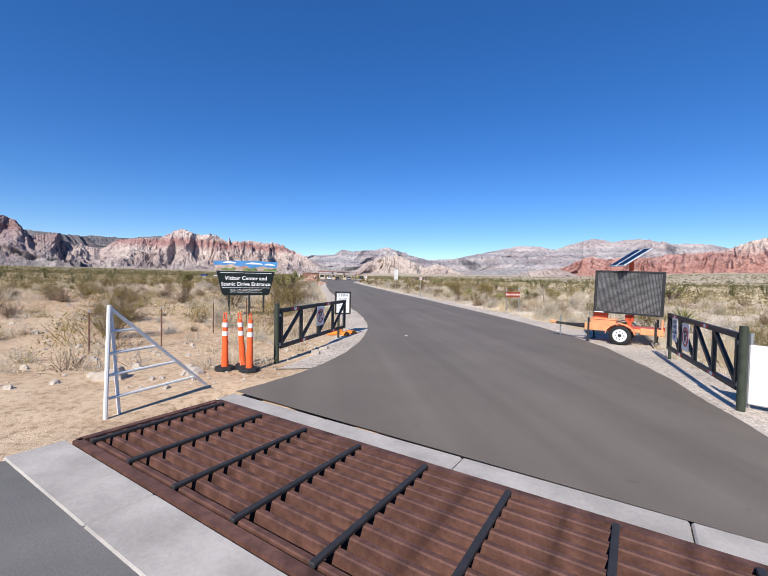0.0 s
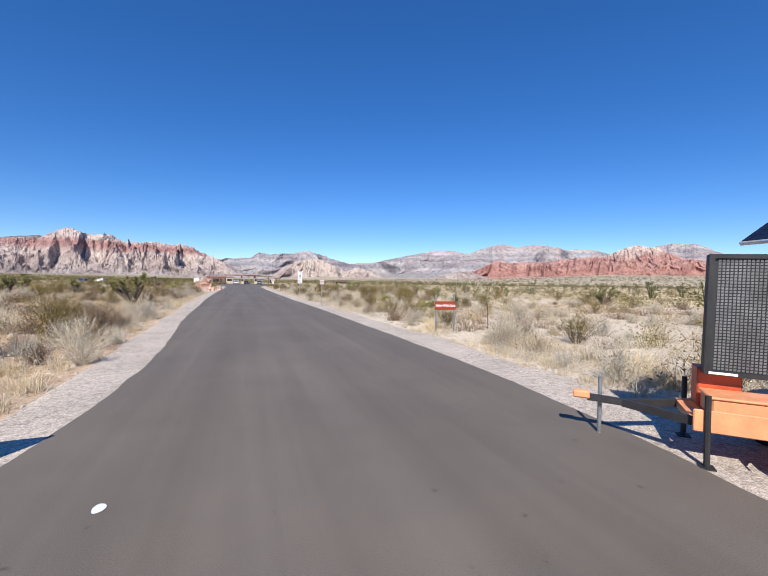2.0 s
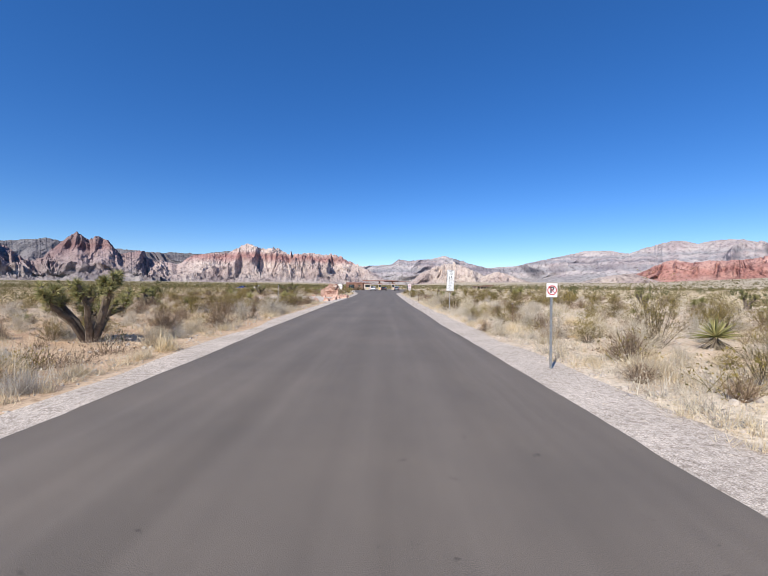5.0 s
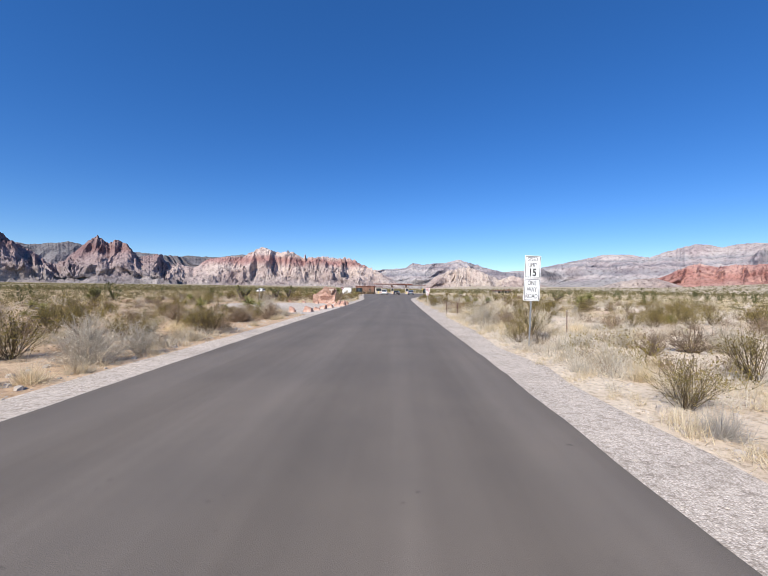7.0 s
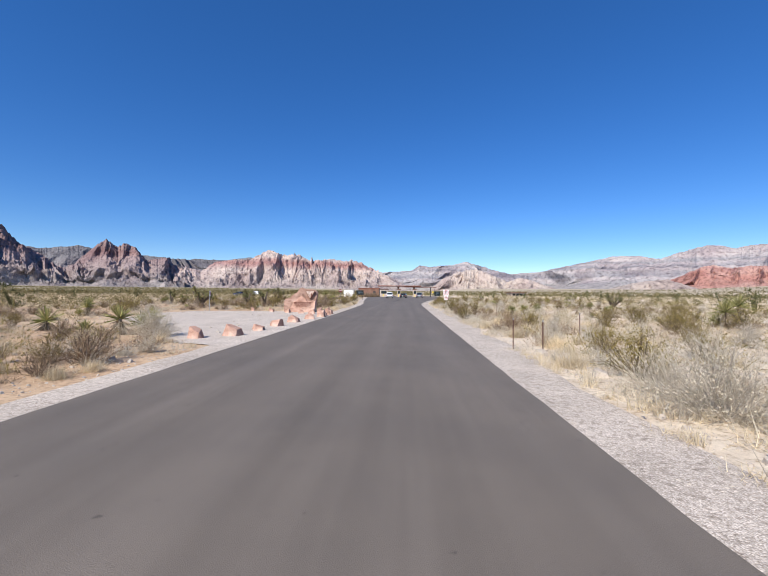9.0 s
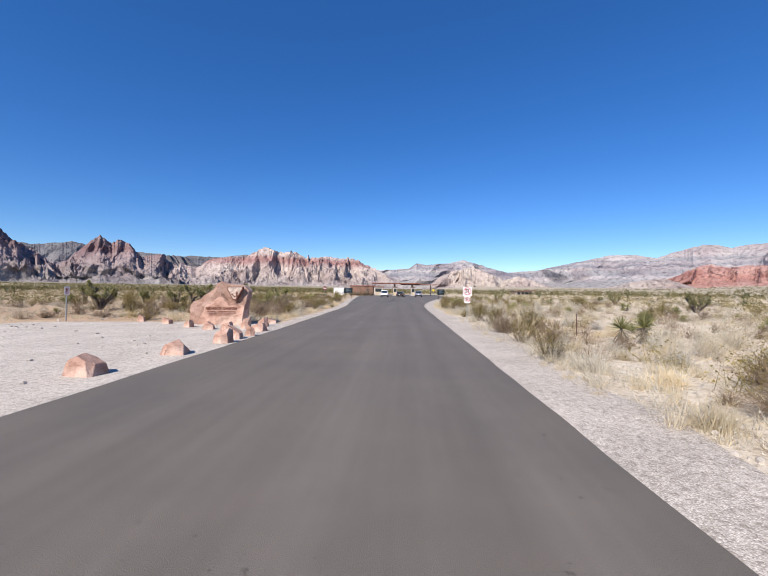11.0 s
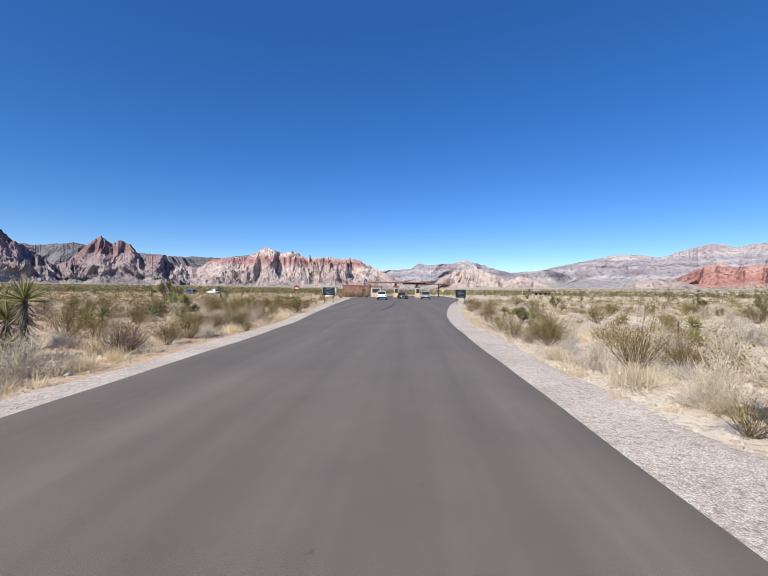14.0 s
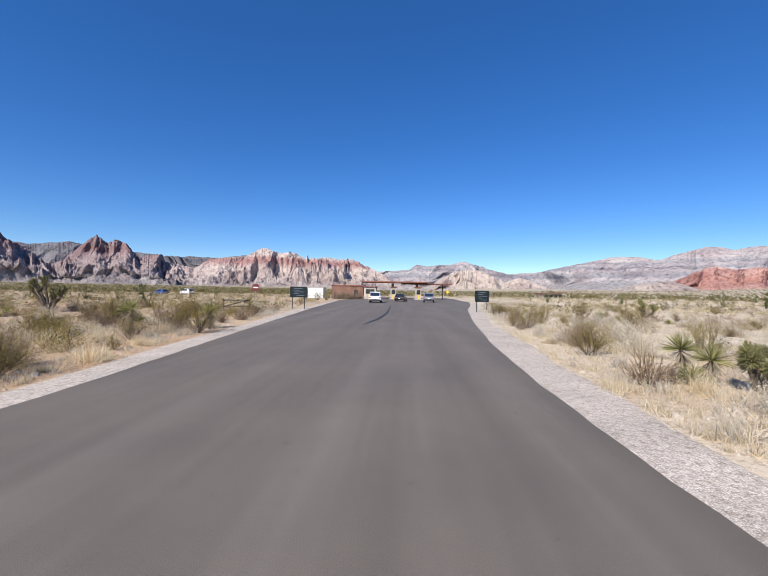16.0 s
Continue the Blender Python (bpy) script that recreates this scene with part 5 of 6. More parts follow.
def kiosk(x, y, w=2.2, d=2.6):
    k = thing("fee_kiosk", pose(x, y, 0), "small tan stucco fee kiosk with a dark window", "kiosk", "fee kiosks under the canopy")
    part("wall", box(bm_new(), (0, 0, 1.4), (w, d, 2.8), None, 0.03), "stucco", k)
    part("roof", box(bm_new(), (0, 0, 2.9), (w + 0.5, d + 0.5, 0.18), None, 0.03), "roof", k)
    part("window", box(bm_new(), (0.05, -d / 2 - 0.005, 1.75), (w * 0.7, 0.03, 1.1)), "glass", k)
    part("window", box(bm_new(), (w / 2 + 0.005, 0, 1.7), (0.03, 1.2, 1.0)), "glass", k)
    part("island", box(bm_new(), (0, -1.5, 0.06), (w + 0.6, d + 5, 0.16), None, 0.04), "concrete", k)
    part("bollard", rod(bm_new(), (0, -d / 2 - 2.2, 0.1), (0, -d / 2 - 2.2, 1.1), 0.11, 12), "yellow", k)


kiosk(-8.6, 212, 3.0, 3.2)
kiosk(-2.9, 210.5, 1.3, 2.2)
kiosk(3.1, 210.5, 1.3, 2.2)
s = thing("annex_building", pose(-14.6, 216, 0), "low red-brown block building beside the fee lanes", "building")
part("wall", box(bm_new(), (0, 0, 1.5), (8.0, 5.0, 3.2), None, 0.05), "wall_red", s)
part("roof", box(bm_new(), (0, 0, 3.2), (8.4, 5.4, 0.25), None, 0.05), "roof", s)
part("door", box(bm_new(), (2.2, -2.52, 1.05), (1.0, 0.06, 2.1)), "dark_steel", s)
s = thing("storage_shed", pose(-22.0, 212, 0), "white flat-roofed storage shed behind the brush", "shed")
part("wall", box(bm_new(), (0, 0, 1.2), (3.8, 3.0, 2.5), None, 0.05), "white", s)
part("roof", box(bm_new(), (0, 0, 2.53), (4.0, 3.2, 0.16)), "concrete", s)
part("vent", rod(bm_new(), (1.0, 0, 2.6), (1.0, 0, 3.0), 0.15), "galv", s)
s = thing("warning_sign", pose(9.6, 205, 0), "yellow diamond warning sign on a post", "road sign")
part("post", square_post(2.2), "galv", s)
part("panel", box(bm_new(), (0, -0.02, 1.9), (0.55, 0.01, 0.55), Matrix.Rotation(radians(45), 3, "Y")), "yellow", s)


def car(name, m, paint, label, L, W, H, hood, boxy):
    """A car seen from behind: +y is ahead."""
    c = thing(name, m, label, "car", "cars waiting at the fee booths")
    z0, belt = 0.32, H * 0.56
    body = bm_new()
    side = [(-L / 2, z0), (-L / 2 - 0.02, belt * 0.85), (-L / 2 + 0.06, belt), (L / 2 - hood, belt), (L / 2 - 0.15, belt * 0.86), (L / 2, belt * 0.6), (L / 2 - 0.05, z0)]
    lo = [body.verts.new((-W / 2, y, z)) for y, z in side]
    hi = [body.verts.new((W / 2, y, z)) for y, z in side]
    body.faces.new(lo)
    body.faces.new(hi[::-1])
    for k in range(len(side)):
        body.faces.new((lo[k], hi[k], hi[(k + 1) % len(side)], lo[(k + 1) % len(side)]))
    bmesh.ops.bevel(body, geom=list(body.edges), offset=0.06, segments=2, affect="EDGES", profile=0.6)
    part("body", body, paint, c, smooth=False)
    r = 0.12 if boxy else 0.45
    cab = [(-L / 2 + 0.06, belt - 0.03), (-L / 2 + 0.06 + r, H), (L / 2 - hood - 0.75, H), (L / 2 - hood + 0.05, belt - 0.03)]
    top = bm_new()
    lo = [top.verts.new((-W / 2 + (0.05 if k in (0, 3) else 0.17), y, z)) for k, (y, z) in enumerate(cab)]
    hi = [top.verts.new((W / 2 - (0.05 if k in (0, 3) else 0.17), y, z)) for k, (y, z) in enumerate(cab)]
    top.faces.new(lo)
    top.faces.new(hi[::-1])
    for k in range(4):
        top.faces.new((lo[k], hi[k], hi[(k + 1) % 4], lo[(k + 1) % 4]))
    bmesh.ops.bevel(top, geom=list(top.edges), offset=0.05, segments=2, affect="EDGES", profile=0.6)
    part("cabin", top, paint, c)
    gw = W - 0.42
    a, b = Vector((0, -L / 2 + 0.06, belt)), Vector((0, -L / 2 + 0.06 + r, H))
    mid, d = (a + b) / 2, (b - a)
    part("rear_window", box(bm_new(), (0, mid.y - 0.02, mid.z + 0.0), (gw, 0.03, d.length * 0.7), Matrix.Rotation(-math.atan2(d.y, d.z), 3, "X"), 0.01), "glass", c)
    for sx in (-1, 1):
        part("side_window", box(bm_new(), (sx * (W / 2 - 0.10), -0.25, (belt + H) / 2), (0.05, L * 0.42, (H - belt) * 0.55), Matrix.Rotation(-sx * 0.2, 3, "Y")), "glass", c)
        part("tail_lamp", box(bm_new(), (sx * (W / 2 - 0.16), -L / 2 - 0.015, belt * 0.86), (0.24, 0.05, 0.16), None, 0.01), "tail", c)
        for yy in (-L * 0.3, L * 0.31):
            w = part("wheel", rod(bm_new(), (sx * (W / 2 - 0.2), yy, 0.33), (sx * (W / 2 + 0.01), yy, 0.33), 0.33, 20), "rubber", c)
            part("rim", rod(bm_new(), (sx * (W / 2), yy, 0.33), (sx * (W / 2 + 0.018), yy, 0.33), 0.21, 14), "alu", w)
    part("bumper", box(bm_new(), (0, -L / 2 - 0.03, 0.46), (W - 0.1, 0.12, 0.2), None, 0.03), "rubber", c)
    part("licence_plate", box(bm_new(), (0, -L / 2 - 0.1, belt * 0.72), (0.3, 0.01, 0.15)), "print_white", c)


car("suv", pose(-5.0, 179.5, 0, 0, 0, 0), "car_white", "white sport utility vehicle waiting on the asphalt", 4.6, 1.9, 1.75, 1.3, True)
car("sedan", pose(-0.9, 190, 0, 0, 0, -8), "car_black", "black sedan waiting before the fee kiosk", 4.7, 1.85, 1.42, 1.4, False)
car("suv", pose(4.1, 186, 0, 0, 0, -4), "car_grey", "grey sport utility vehicle waiting on the asphalt", 4.6, 1.88, 1.68, 1.3, True)


s = thing("visitor_building", pose(62.3, 286.3, -0.6, 0, 0, 12), "long low tan building with dark flat roofs across the plain", "building")
part("wall", box(bm_new(), (0, 0, 1.1), (10.5, 6.0, 2.6), None, 0.04), "stucco", s)
part("roof", box(bm_new(), (-1.2, -0.3, 2.55), (9.4, 7.2, 0.3), None, 0.04), "wall_red", s)
part("roof", box(bm_new(), (4.3, 0.2, 2.95), (3.6, 6.6, 0.3), None, 0.04), "wall_red", s)
for x in (-3.6, -1.4, 0.8, 3.0):
    part("window", box(bm_new(), (x, -3.02, 1.4), (1.5, 0.06, 1.1)), "glass", s)
car("sedan", pose(-73.0, 229, 0, 0, 0, 70), "car_blue", "blue sedan parked on the far lot", 4.7, 1.85, 1.45, 1.4, False)
car("suv", pose(-66.5, 232, 0, 0, 0, 62), "car_white", "white sport utility vehicle parked on the far lot", 4.6, 1.9, 1.75, 1.3, True)


# ---------- plants ----------
def blades(rng, base, way, length, width, bend=0.25):
    """Tapered blades: base points, directions, lengths and widths; two triangles and a quad's worth of bend each."""
    n = len(base)
    way = way / np.linalg.norm(way, axis=1, keepdims=True)
    ref = rng.normal(size=(n, 3))
    side = np.cross(way, ref)
    side /= np.linalg.norm(side, axis=1, keepdims=True) + 1e-9
    down = np.zeros((n, 3))
    down[:, 2] = -1
    mid = base + way * (length * 0.55)[:, None] + down * (length * bend * 0.15)[:, None]
    tip = base + way * length[:, None] + down * (length * bend * 0.6)[:, None]
    w = width[:, None]
    v = np.stack([base - side * w * 0.5, base + side * w * 0.5, mid + side * w * 0.42, mid - side * w * 0.42, tip], 1).reshape(-1, 3)
    k = np.arange(n)[:, None] * 5
    f = np.concatenate([k + [0, 1, 2], k + [0, 2, 3], k + [3, 2, 4]])
    return v, f


def spikes(rng, base, way, length, width):
    """Thin twigs and blades of one triangle each."""
    n = len(base)
    way = way / np.linalg.norm(way, axis=1, keepdims=True)
    side = np.cross(way, rng.normal(size=(n, 3)))
    side *= (width / 2 / (np.linalg.norm(side, axis=1) + 1e-9))[:, None]
    v = np.stack([base - side, base + side, base + way * length[:, None]], 1).reshape(-1, 3)
    return v, np.arange(3 * n).reshape(-1, 3)


def flakes(rng, at, size):
    """Small leaves as single bent triangles round the given points."""
    n = len(at)
    a, b = rng.normal(size=(n, 3)), rng.normal(size=(n, 3))
    a /= np.linalg.norm(a, axis=1, keepdims=True)
    b = np.cross(a, b)
    b /= np.linalg.norm(b, axis=1, keepdims=True)
    s = size[:, None]
    v = np.stack([at, at + a * s + b * s * 0.35, at + a * s - b * s * 0.35], 1).reshape(-1, 3)
    return v, np.arange(3 * n).reshape(-1, 3)


def join(*sets):
    vs, fs, k = [], [], 0
    for v, f in sets:
        vs.append(v)
        fs.append(f + k)
        k += len(v)
    return np.concatenate(vs), np.concatenate(fs)


def dome_ways(rng, n, lean0, lean1):
    az, lean = rng.uniform(0, 2 * np.pi, n), np.radians(rng.uniform(lean0, lean1, n))
    return np.stack([np.sin(lean) * np.cos(az), np.sin(lean) * np.sin(az), np.cos(lean)], -1)


def shrub_meshes(seed, stems=60, height=1.2, lean=(5, 58), twigs=5, leaves=1000, leaf=0.05, stem_mat="olive_stem", leaf_mat="creosote", thick=0.016, low=0.45):
    """A shrub of unit spread about its height: stems that fan out, side twigs, and leaves on their outer parts."""
    rng = np.random.default_rng(seed)
    way = dome_ways(rng, stems, *lean)
    length = height * rng.uniform(0.6, 1.05, stems) * (1.05 - 0.25 * np.sin(np.arccos(way[:, 2])))
    base = np.stack([rng.normal(0, 0.06, stems), rng.normal(0, 0.06, stems), np.full(stems, -0.05)], -1)
    sets = [blades(rng, base, way, length, np.full(stems, thick), -0.12), spikes(rng, base, way, length * 0.9, np.full(stems, thick))]
    k = np.repeat(np.arange(stems), twigs)
    t = rng.uniform(0.3, 0.92, len(k))
    tb = base[k] + way[k] * (length[k] * t)[:, None]
    tw = way[k] + rng.normal(0, 0.55, (len(k), 3))
    tl = length[k] * rng.uniform(0.18, 0.42, len(k))
    sets.append(spikes(rng, tb, tw, tl, np.full(len(k), thick * 0.9)))
    stem = join(*sets)
    if not leaves:
        return np_mesh("branching", *stem, M[stem_mat]), None
    j = rng.integers(0, len(k), leaves)
    tn = tw[j] / np.linalg.norm(tw[j], axis=1, keepdims=True)
    at = tb[j] + tn * (tl[j] * rng.uniform(0.1, 1.1, leaves))[:, None] + rng.normal(0, 0.035, (leaves, 3))
    at = at[at[:, 2] > low * height * rng.uniform(0.0, 1.0, len(at))]
    return np_mesh("branching", *stem, M[stem_mat]), np_mesh("foliage", *flakes(rng, at, rng.uniform(0.6, 1.4, len(at)) * leaf), M[leaf_mat])


def tuft_set(seed, n=170, height=0.42, lean=(2, 62), width=0.009, spread=0.10):
    rng = np.random.default_rng(seed)
    base = np.stack([rng.normal(0, spread, n), rng.normal(0, spread, n), np.full(n, -0.02)], -1)
    return spikes(rng, base, dome_ways(rng, n, *lean), height * rng.uniform(0.5, 1.1, n), np.full(n, width))


def rosette(rng, at, up, n, length, width, lean=(8, 105), bend=0.12):
    up = np.asarray(up, float) / np.linalg.norm(up)
    way = dome_ways(rng, n, *lean)
    side = np.cross(up, [0.31, 0.95, 0.1])
    side /= np.linalg.norm(side)
    fore = np.cross(up, side)
    way = way[:, :1] * side + way[:, 1:2] * fore + way[:, 2:] * up
    base = np.asarray(at) + way * 0.03
    if bend == 0.0:
        return spikes(rng, base, way, length * rng.uniform(0.75, 1.1, n), np.full(n, width))
    return blades(rng, base, way, length * rng.uniform(0.75, 1.1, n), np.full(n, width), bend)


def limb(bm, pts, radii, n=8):
    rows = []
    for k, p in enumerate(pts):
        d = (Vector(pts[min(k + 1, len(pts) - 1)]) - Vector(pts[max(k - 1, 0)])).normalized()
        q = d.to_track_quat("Z", "Y")
        rows.append([bm.verts.new(Vector(p) + q @ Vector((math.cos(a) * radii[k], math.sin(a) * radii[k], 0))) for a in (2 * math.pi * i / n for i in range(n))])
    for k in range(len(rows) - 1):
        for i in range(n):
            bm.faces.new((rows[k][i], rows[k][(i + 1) % n], rows[k + 1][(i + 1) % n], rows[k + 1][i]))
    bm.faces.new(rows[-1])
    return bm


def yucca_proto(seed, stalks):
    """A yucca: trunks with a skirt of dead leaves and a head of stiff blades each."""
    rng = np.random.default_rng(seed)
    y = thing("yucca", pose(0, 0, 0), "spiky green yucca with a skirt of dry leaves", "yucca", "yuccas in the desert")
    trunk, live, dead = bm_new(), [], []
    for x, yy, h, s in stalks:
        top = (x * 1.25, yy * 1.25, h)
        limb(trunk, [(x * 0.6, yy * 0.6, -0.08), (x, yy, h * 0.5), top], [0.085, 0.075, 0.05])
        live.append(rosette(rng, top, (x * 0.4, yy * 0.4, 1), 110, 0.62 * s, 0.034 * s, (4, 100)))
        for z in np.linspace(h * 0.35, h * 0.95, 5):
            f = z / max(h, 0.01)
            dead.append(rosette(rng, (x * (0.6 + 0.65 * f), yy * (0.6 + 0.65 * f), z), (0, 0, 1), 34, 0.45 * s, 0.026 * s, (105, 165), 0.2))
    part("trunk", trunk, "bark", y)
    part("crown", np_mesh("crown", *join(*live), M["yucca_leaf"]), "", y)
    part("skirt", np_mesh("skirt", *join(*dead), M["dead_leaf"]), "", y, "dry straw-coloured skirt")
    return y


def joshua_proto(seed, height, forks, clumps, girth=1.0, reach=(0.08, 0.36), leaf=0.26, heads=(0.5, 0.75, 1.0)):
    """A Joshua tree: limbs that fork from the foot, each ending in compact spiky heads over a shag of dead leaves."""
    rnd, rng = random.Random(seed), np.random.default_rng(seed)
    y = thing("joshua_tree", pose(0, 0, 0), "Joshua tree with forked trunk and spiky green heads", "tree", "Joshua trees in the desert")
    trunk, live, dead = bm_new(), [], []
    for k in range(forks):
        a = 2 * math.pi * k / forks + rnd.uniform(-0.4, 0.4)
        out = height * rnd.uniform(*reach)
        p0, p1 = Vector((0.07 * math.cos(a), 0.07 * math.sin(a), -0.1)), Vector((out * 0.5 * math.cos(a), out * 0.5 * math.sin(a), height * rnd.uniform(0.22, 0.36)))
        p2 = Vector((out * math.cos(a), out * math.sin(a), height * rnd.uniform(0.3, 0.72)))
        limb(trunk, [p0, p1, p2], [0.13 * girth, 0.10 * girth, 0.07])
        for c in range(clumps):
            b = a + rnd.uniform(-1.8, 1.8)
            tip = p2 + Vector((0.8 * math.cos(b), 0.8 * math.sin(b), rnd.uniform(0.6, 1.7))) * height * rnd.uniform(0.08, 0.19)
            limb(trunk, [p2, (p2 + tip) / 2, tip], [0.065, 0.06, 0.05])
            d = np.array(tip - p2)
            for f in heads:
                live.append(rosette(rng, np.array(p2) * (1 - f) + np.array(tip) * f, d, 62, leaf, 0.030, (30 if f < 0.9 else 2, 100), 0.0))
            for f in (0.05, 0.2):
                dead.append(rosette(rng, np.array(p2) * (1 - f) + np.array(tip) * f, d, 18, 0.16, 0.02, (95, 150), 0.0))
        for f in np.linspace(0.15, 0.95, 5):
            dead.append(rosette(rng, np.array(p1) * (1 - f) + np.array(p2) * f, np.array(p2 - p1), 18, 0.13, 0.02, (110, 168), 0.0))
    part("trunk", trunk, "bark", y)
    part("crown", np_mesh("crown", *join(*live), M["joshua_leaf"]), "", y)
    part("dead_leaves", np_mesh("dead_leaves", *join(*dead), M["dead_leaf"]), "", y)
    return y


def shrub_proto(name, label, category, group, meshes):
    t = thing(name, pose(0, 0, 0), label, category, group)
    part("branching", meshes[0], "", t)
    if meshes[1]:
        part("foliage", meshes[1], "", t)
    return t


CREO = [shrub_proto("creosote_bush", "olive-green creosote bush with thin woody stems", "bush", "creosote bushes", shrub_meshes(s, leaves=n, height=h, lean=l, leaf=0.025, thick=0.009)) for s, n, h, l in ((1, 2900, 1.2, (5, 55)), (2, 2700, 1.15, (8, 62)), (3, 2300, 1.3, (3, 48)))]
GREY = [shrub_proto("dry_bush", "pale grey leafless desert bush with tangled twigs", "bush", "dry grey bushes", shrub_meshes(s, 90, 0.8, l, 9, n, 0.028, "grey_twig", "grey_twig", 0.008, 0.2)) for s, n, l in ((11, 800, (5, 78)), (12, 1000, (10, 84)), (13, 600, (2, 70)))]
BIG = [shrub_proto("dry_bush", "big pale grey desert bush of fine tangled twigs", "bush", "dry grey bushes", shrub_meshes(s, 170, 0.8, (5, 78), 14, 3000, 0.016, m, m, 0.0045, 0.1)) for s, m in ((14, "grey_twig"), (15, "brown_twig"))]
BROWN = [shrub_proto("brown_bush", "brown dry bush with bare reddish twigs", "bush", "dry brown bushes", shrub_meshes(s, 70, 0.8, l, 6, n, 0.034, "brown_twig", "brown_twig", 0.014, 0.2)) for s, n, l in ((21, 500, (5, 70)), (22, 250, (5, 62)))]
YUCCA = [yucca_proto(31, [(0, 0, 0.35, 1.0)]), yucca_proto(32, [(-0.25, 0.05, 0.55, 1.0), (0.3, 0.1, 0.35, 0.95)]), yucca_proto(33, [(-0.3, 0, 0.95, 1.0), (0.25, 0.2, 0.7, 1.0), (0.1, -0.3, 0.2, 0.9)]), yucca_proto(34, [(0.0, 0.0, 0.05, 0.85)]), yucca_proto(35, [(0.02, 0.0, 1.3, 0.85)]), yucca_proto(36, [(0.0, 0.03, 0.7, 0.95)])]
JOSH = [joshua_proto(41, 2.25, 9, 5, 0.9, (0.15, 0.5), 0.22, (0.6, 1.0)), joshua_proto(42, 2.4, 3, 3), joshua_proto(43, 1.5, 8, 4, 0.5)]
MOUND = [shrub_proto("dry_grass_clump", lab, "grass clump", "dry grass clumps", (np_mesh("branching", *tuft_set(s, n, h, (0, 88), 0.008, 0.09), M[mt]), None)) for s, n, h, lab, mt in ((51, 520, 0.44, "rounded pale straw clump of dry grass", "straw"), (52, 480, 0.5, "rounded ash-grey clump of dry brush", "ash"), (53, 460, 0.36, "rounded tan clump of dry grass", "tan_straw"))]
USED = set()


def put(protos, k, x, y, s=1.0, sz=None, turn=None, sink=0.0):
    """The first use places the plant itself; later ones are copies of it."""
    p = protos[k % len(protos)]
    turn = (x * 137.1 + y * 71.7) % 360 if turn is None else turn
    m = pose(x, y, float(ground_z(x, y)) - sink, 0, 0, turn)
    if p.name not in USED:
        USED.add(p.name)
        p.matrix_basis = m @ Matrix.Diagonal((s, s, sz or s, 1))
        return p
    c = copy_thing(p, m)
    c.scale = (s, s, sz or s)
    return c


PLANTED = []


def plant(protos, k, x, y, s=1.0, sz=None, turn=None):
    PLANTED.append((x, y, 0.55 * s))
    return put(protos, k, x, y, s, sz, turn)


# the plants that stand out along the way
plant(JOSH, 0, -9.72, 43.8, 1.05)
plant(YUCCA, 0, 8.8, 33.7, 0.9)
plant(YUCCA, 0, 9.45, 33.6, 0.95)
plant(YUCCA, 1, 12.65, 35.61, 0.9)
plant(YUCCA, 3, 10.16, 36.13, 0.9)
plant(CREO, 0, 5.85, 31.6, 1.0)
plant(CREO, 2, 6.84, 38.60, 0.9)
plant(BROWN, 0, 5.85, 41.20, 1.3)
plant(BIG, 0, 6.96, 42.67, 1.5)
plant(BIG, 0, -6.3, 31.6, 1.1)
plant(MOUND, 0, -7.9, 39.2, 1.3)
plant(MOUND, 1, -9.2, 40.3, 1.2)
plant(GREY, 2, -7.87, 36.21, 0.8)
plant(BIG, 1, 4.9, 28.7, 0.9)
plant(BIG, 0, 5.6, 20.9, 1.5)
plant(BIG, 1, 6.6, 21.6, 1.3)
plant(GREY, 1, 7.76, 28.46, 1.0)
plant(BROWN, 0, 6.02, 28.75, 0.65)
plant(YUCCA, 2, -19.6, 63.4, 1.25)
plant(YUCCA, 0, -17.6, 65.5, 1.1)
plant(BIG, 1, -9.2, 53.0, 1.7)
plant(BIG, 0, -7.6, 55.9, 1.7)
plant(GREY, 1, -7.3, 57.5, 1.3)
plant(CREO, 1, -8.8, 59.8, 1.1)
plant(CREO, 1, -12.5, 56.0, 1.3)
plant(BIG, 0, 6.4, 49.4, 1.4)
plant(CREO, 2, 7.5, 55.2, 1.15)
plant(CREO, 0, 4.7, 53.2, 0.85)
plant(CREO, 1, 5.4, 50.6, 0.9)
plant(BROWN, 0, 3.9, 47.6, 0.75)
plant(GREY, 0, 4.03, 46.22, 0.9)
plant(CREO, 0, 8.6, 70.0, 1.2)
plant(CREO, 1, 4.4, 61.2, 1.0)
plant(CREO, 0, 5.4, 63.0, 1.1)
plant(GREY, 1, 4.7, 69.6, 1.25)
plant(BIG, 0, 4.7, 68.3, 1.9)
plant(BIG, 1, 5.6, 67.3, 1.4)
plant(YUCCA, 2, 17.5, 84.5, 1.3)
plant(YUCCA, 1, -11.8, 78.0, 1.2)
plant(YUCCA, 0, -16.9, 79.5, 1.3)
plant(YUCCA, 3, -14.6, 79.0, 1.2)
plant(YUCCA, 0, -13.6, 82.2, 1.2)
plant(BROWN, 0, -8.2, 71.6, 1.45)
plant(BIG, 0, -10.2, 77.2, 1.9)
plant(JOSH, 1, 14.6, 140.5, 0.8)
plant(CREO, 0, -11.80, 14.72, 1.3)
plant(BIG, 1, -13.36, 18.63, 1.5)
plant(CREO, 2, -10.54, 23.73, 1.4)
plant(GREY, 1, -9.31, 16.80, 1.1)
plant(CREO, 1, -7.45, 25.51, 1.3)
plant(GREY, 0, -5.99, 23.03, 1.3)
plant(GREY, 2, -5.32, 21.05, 0.9)
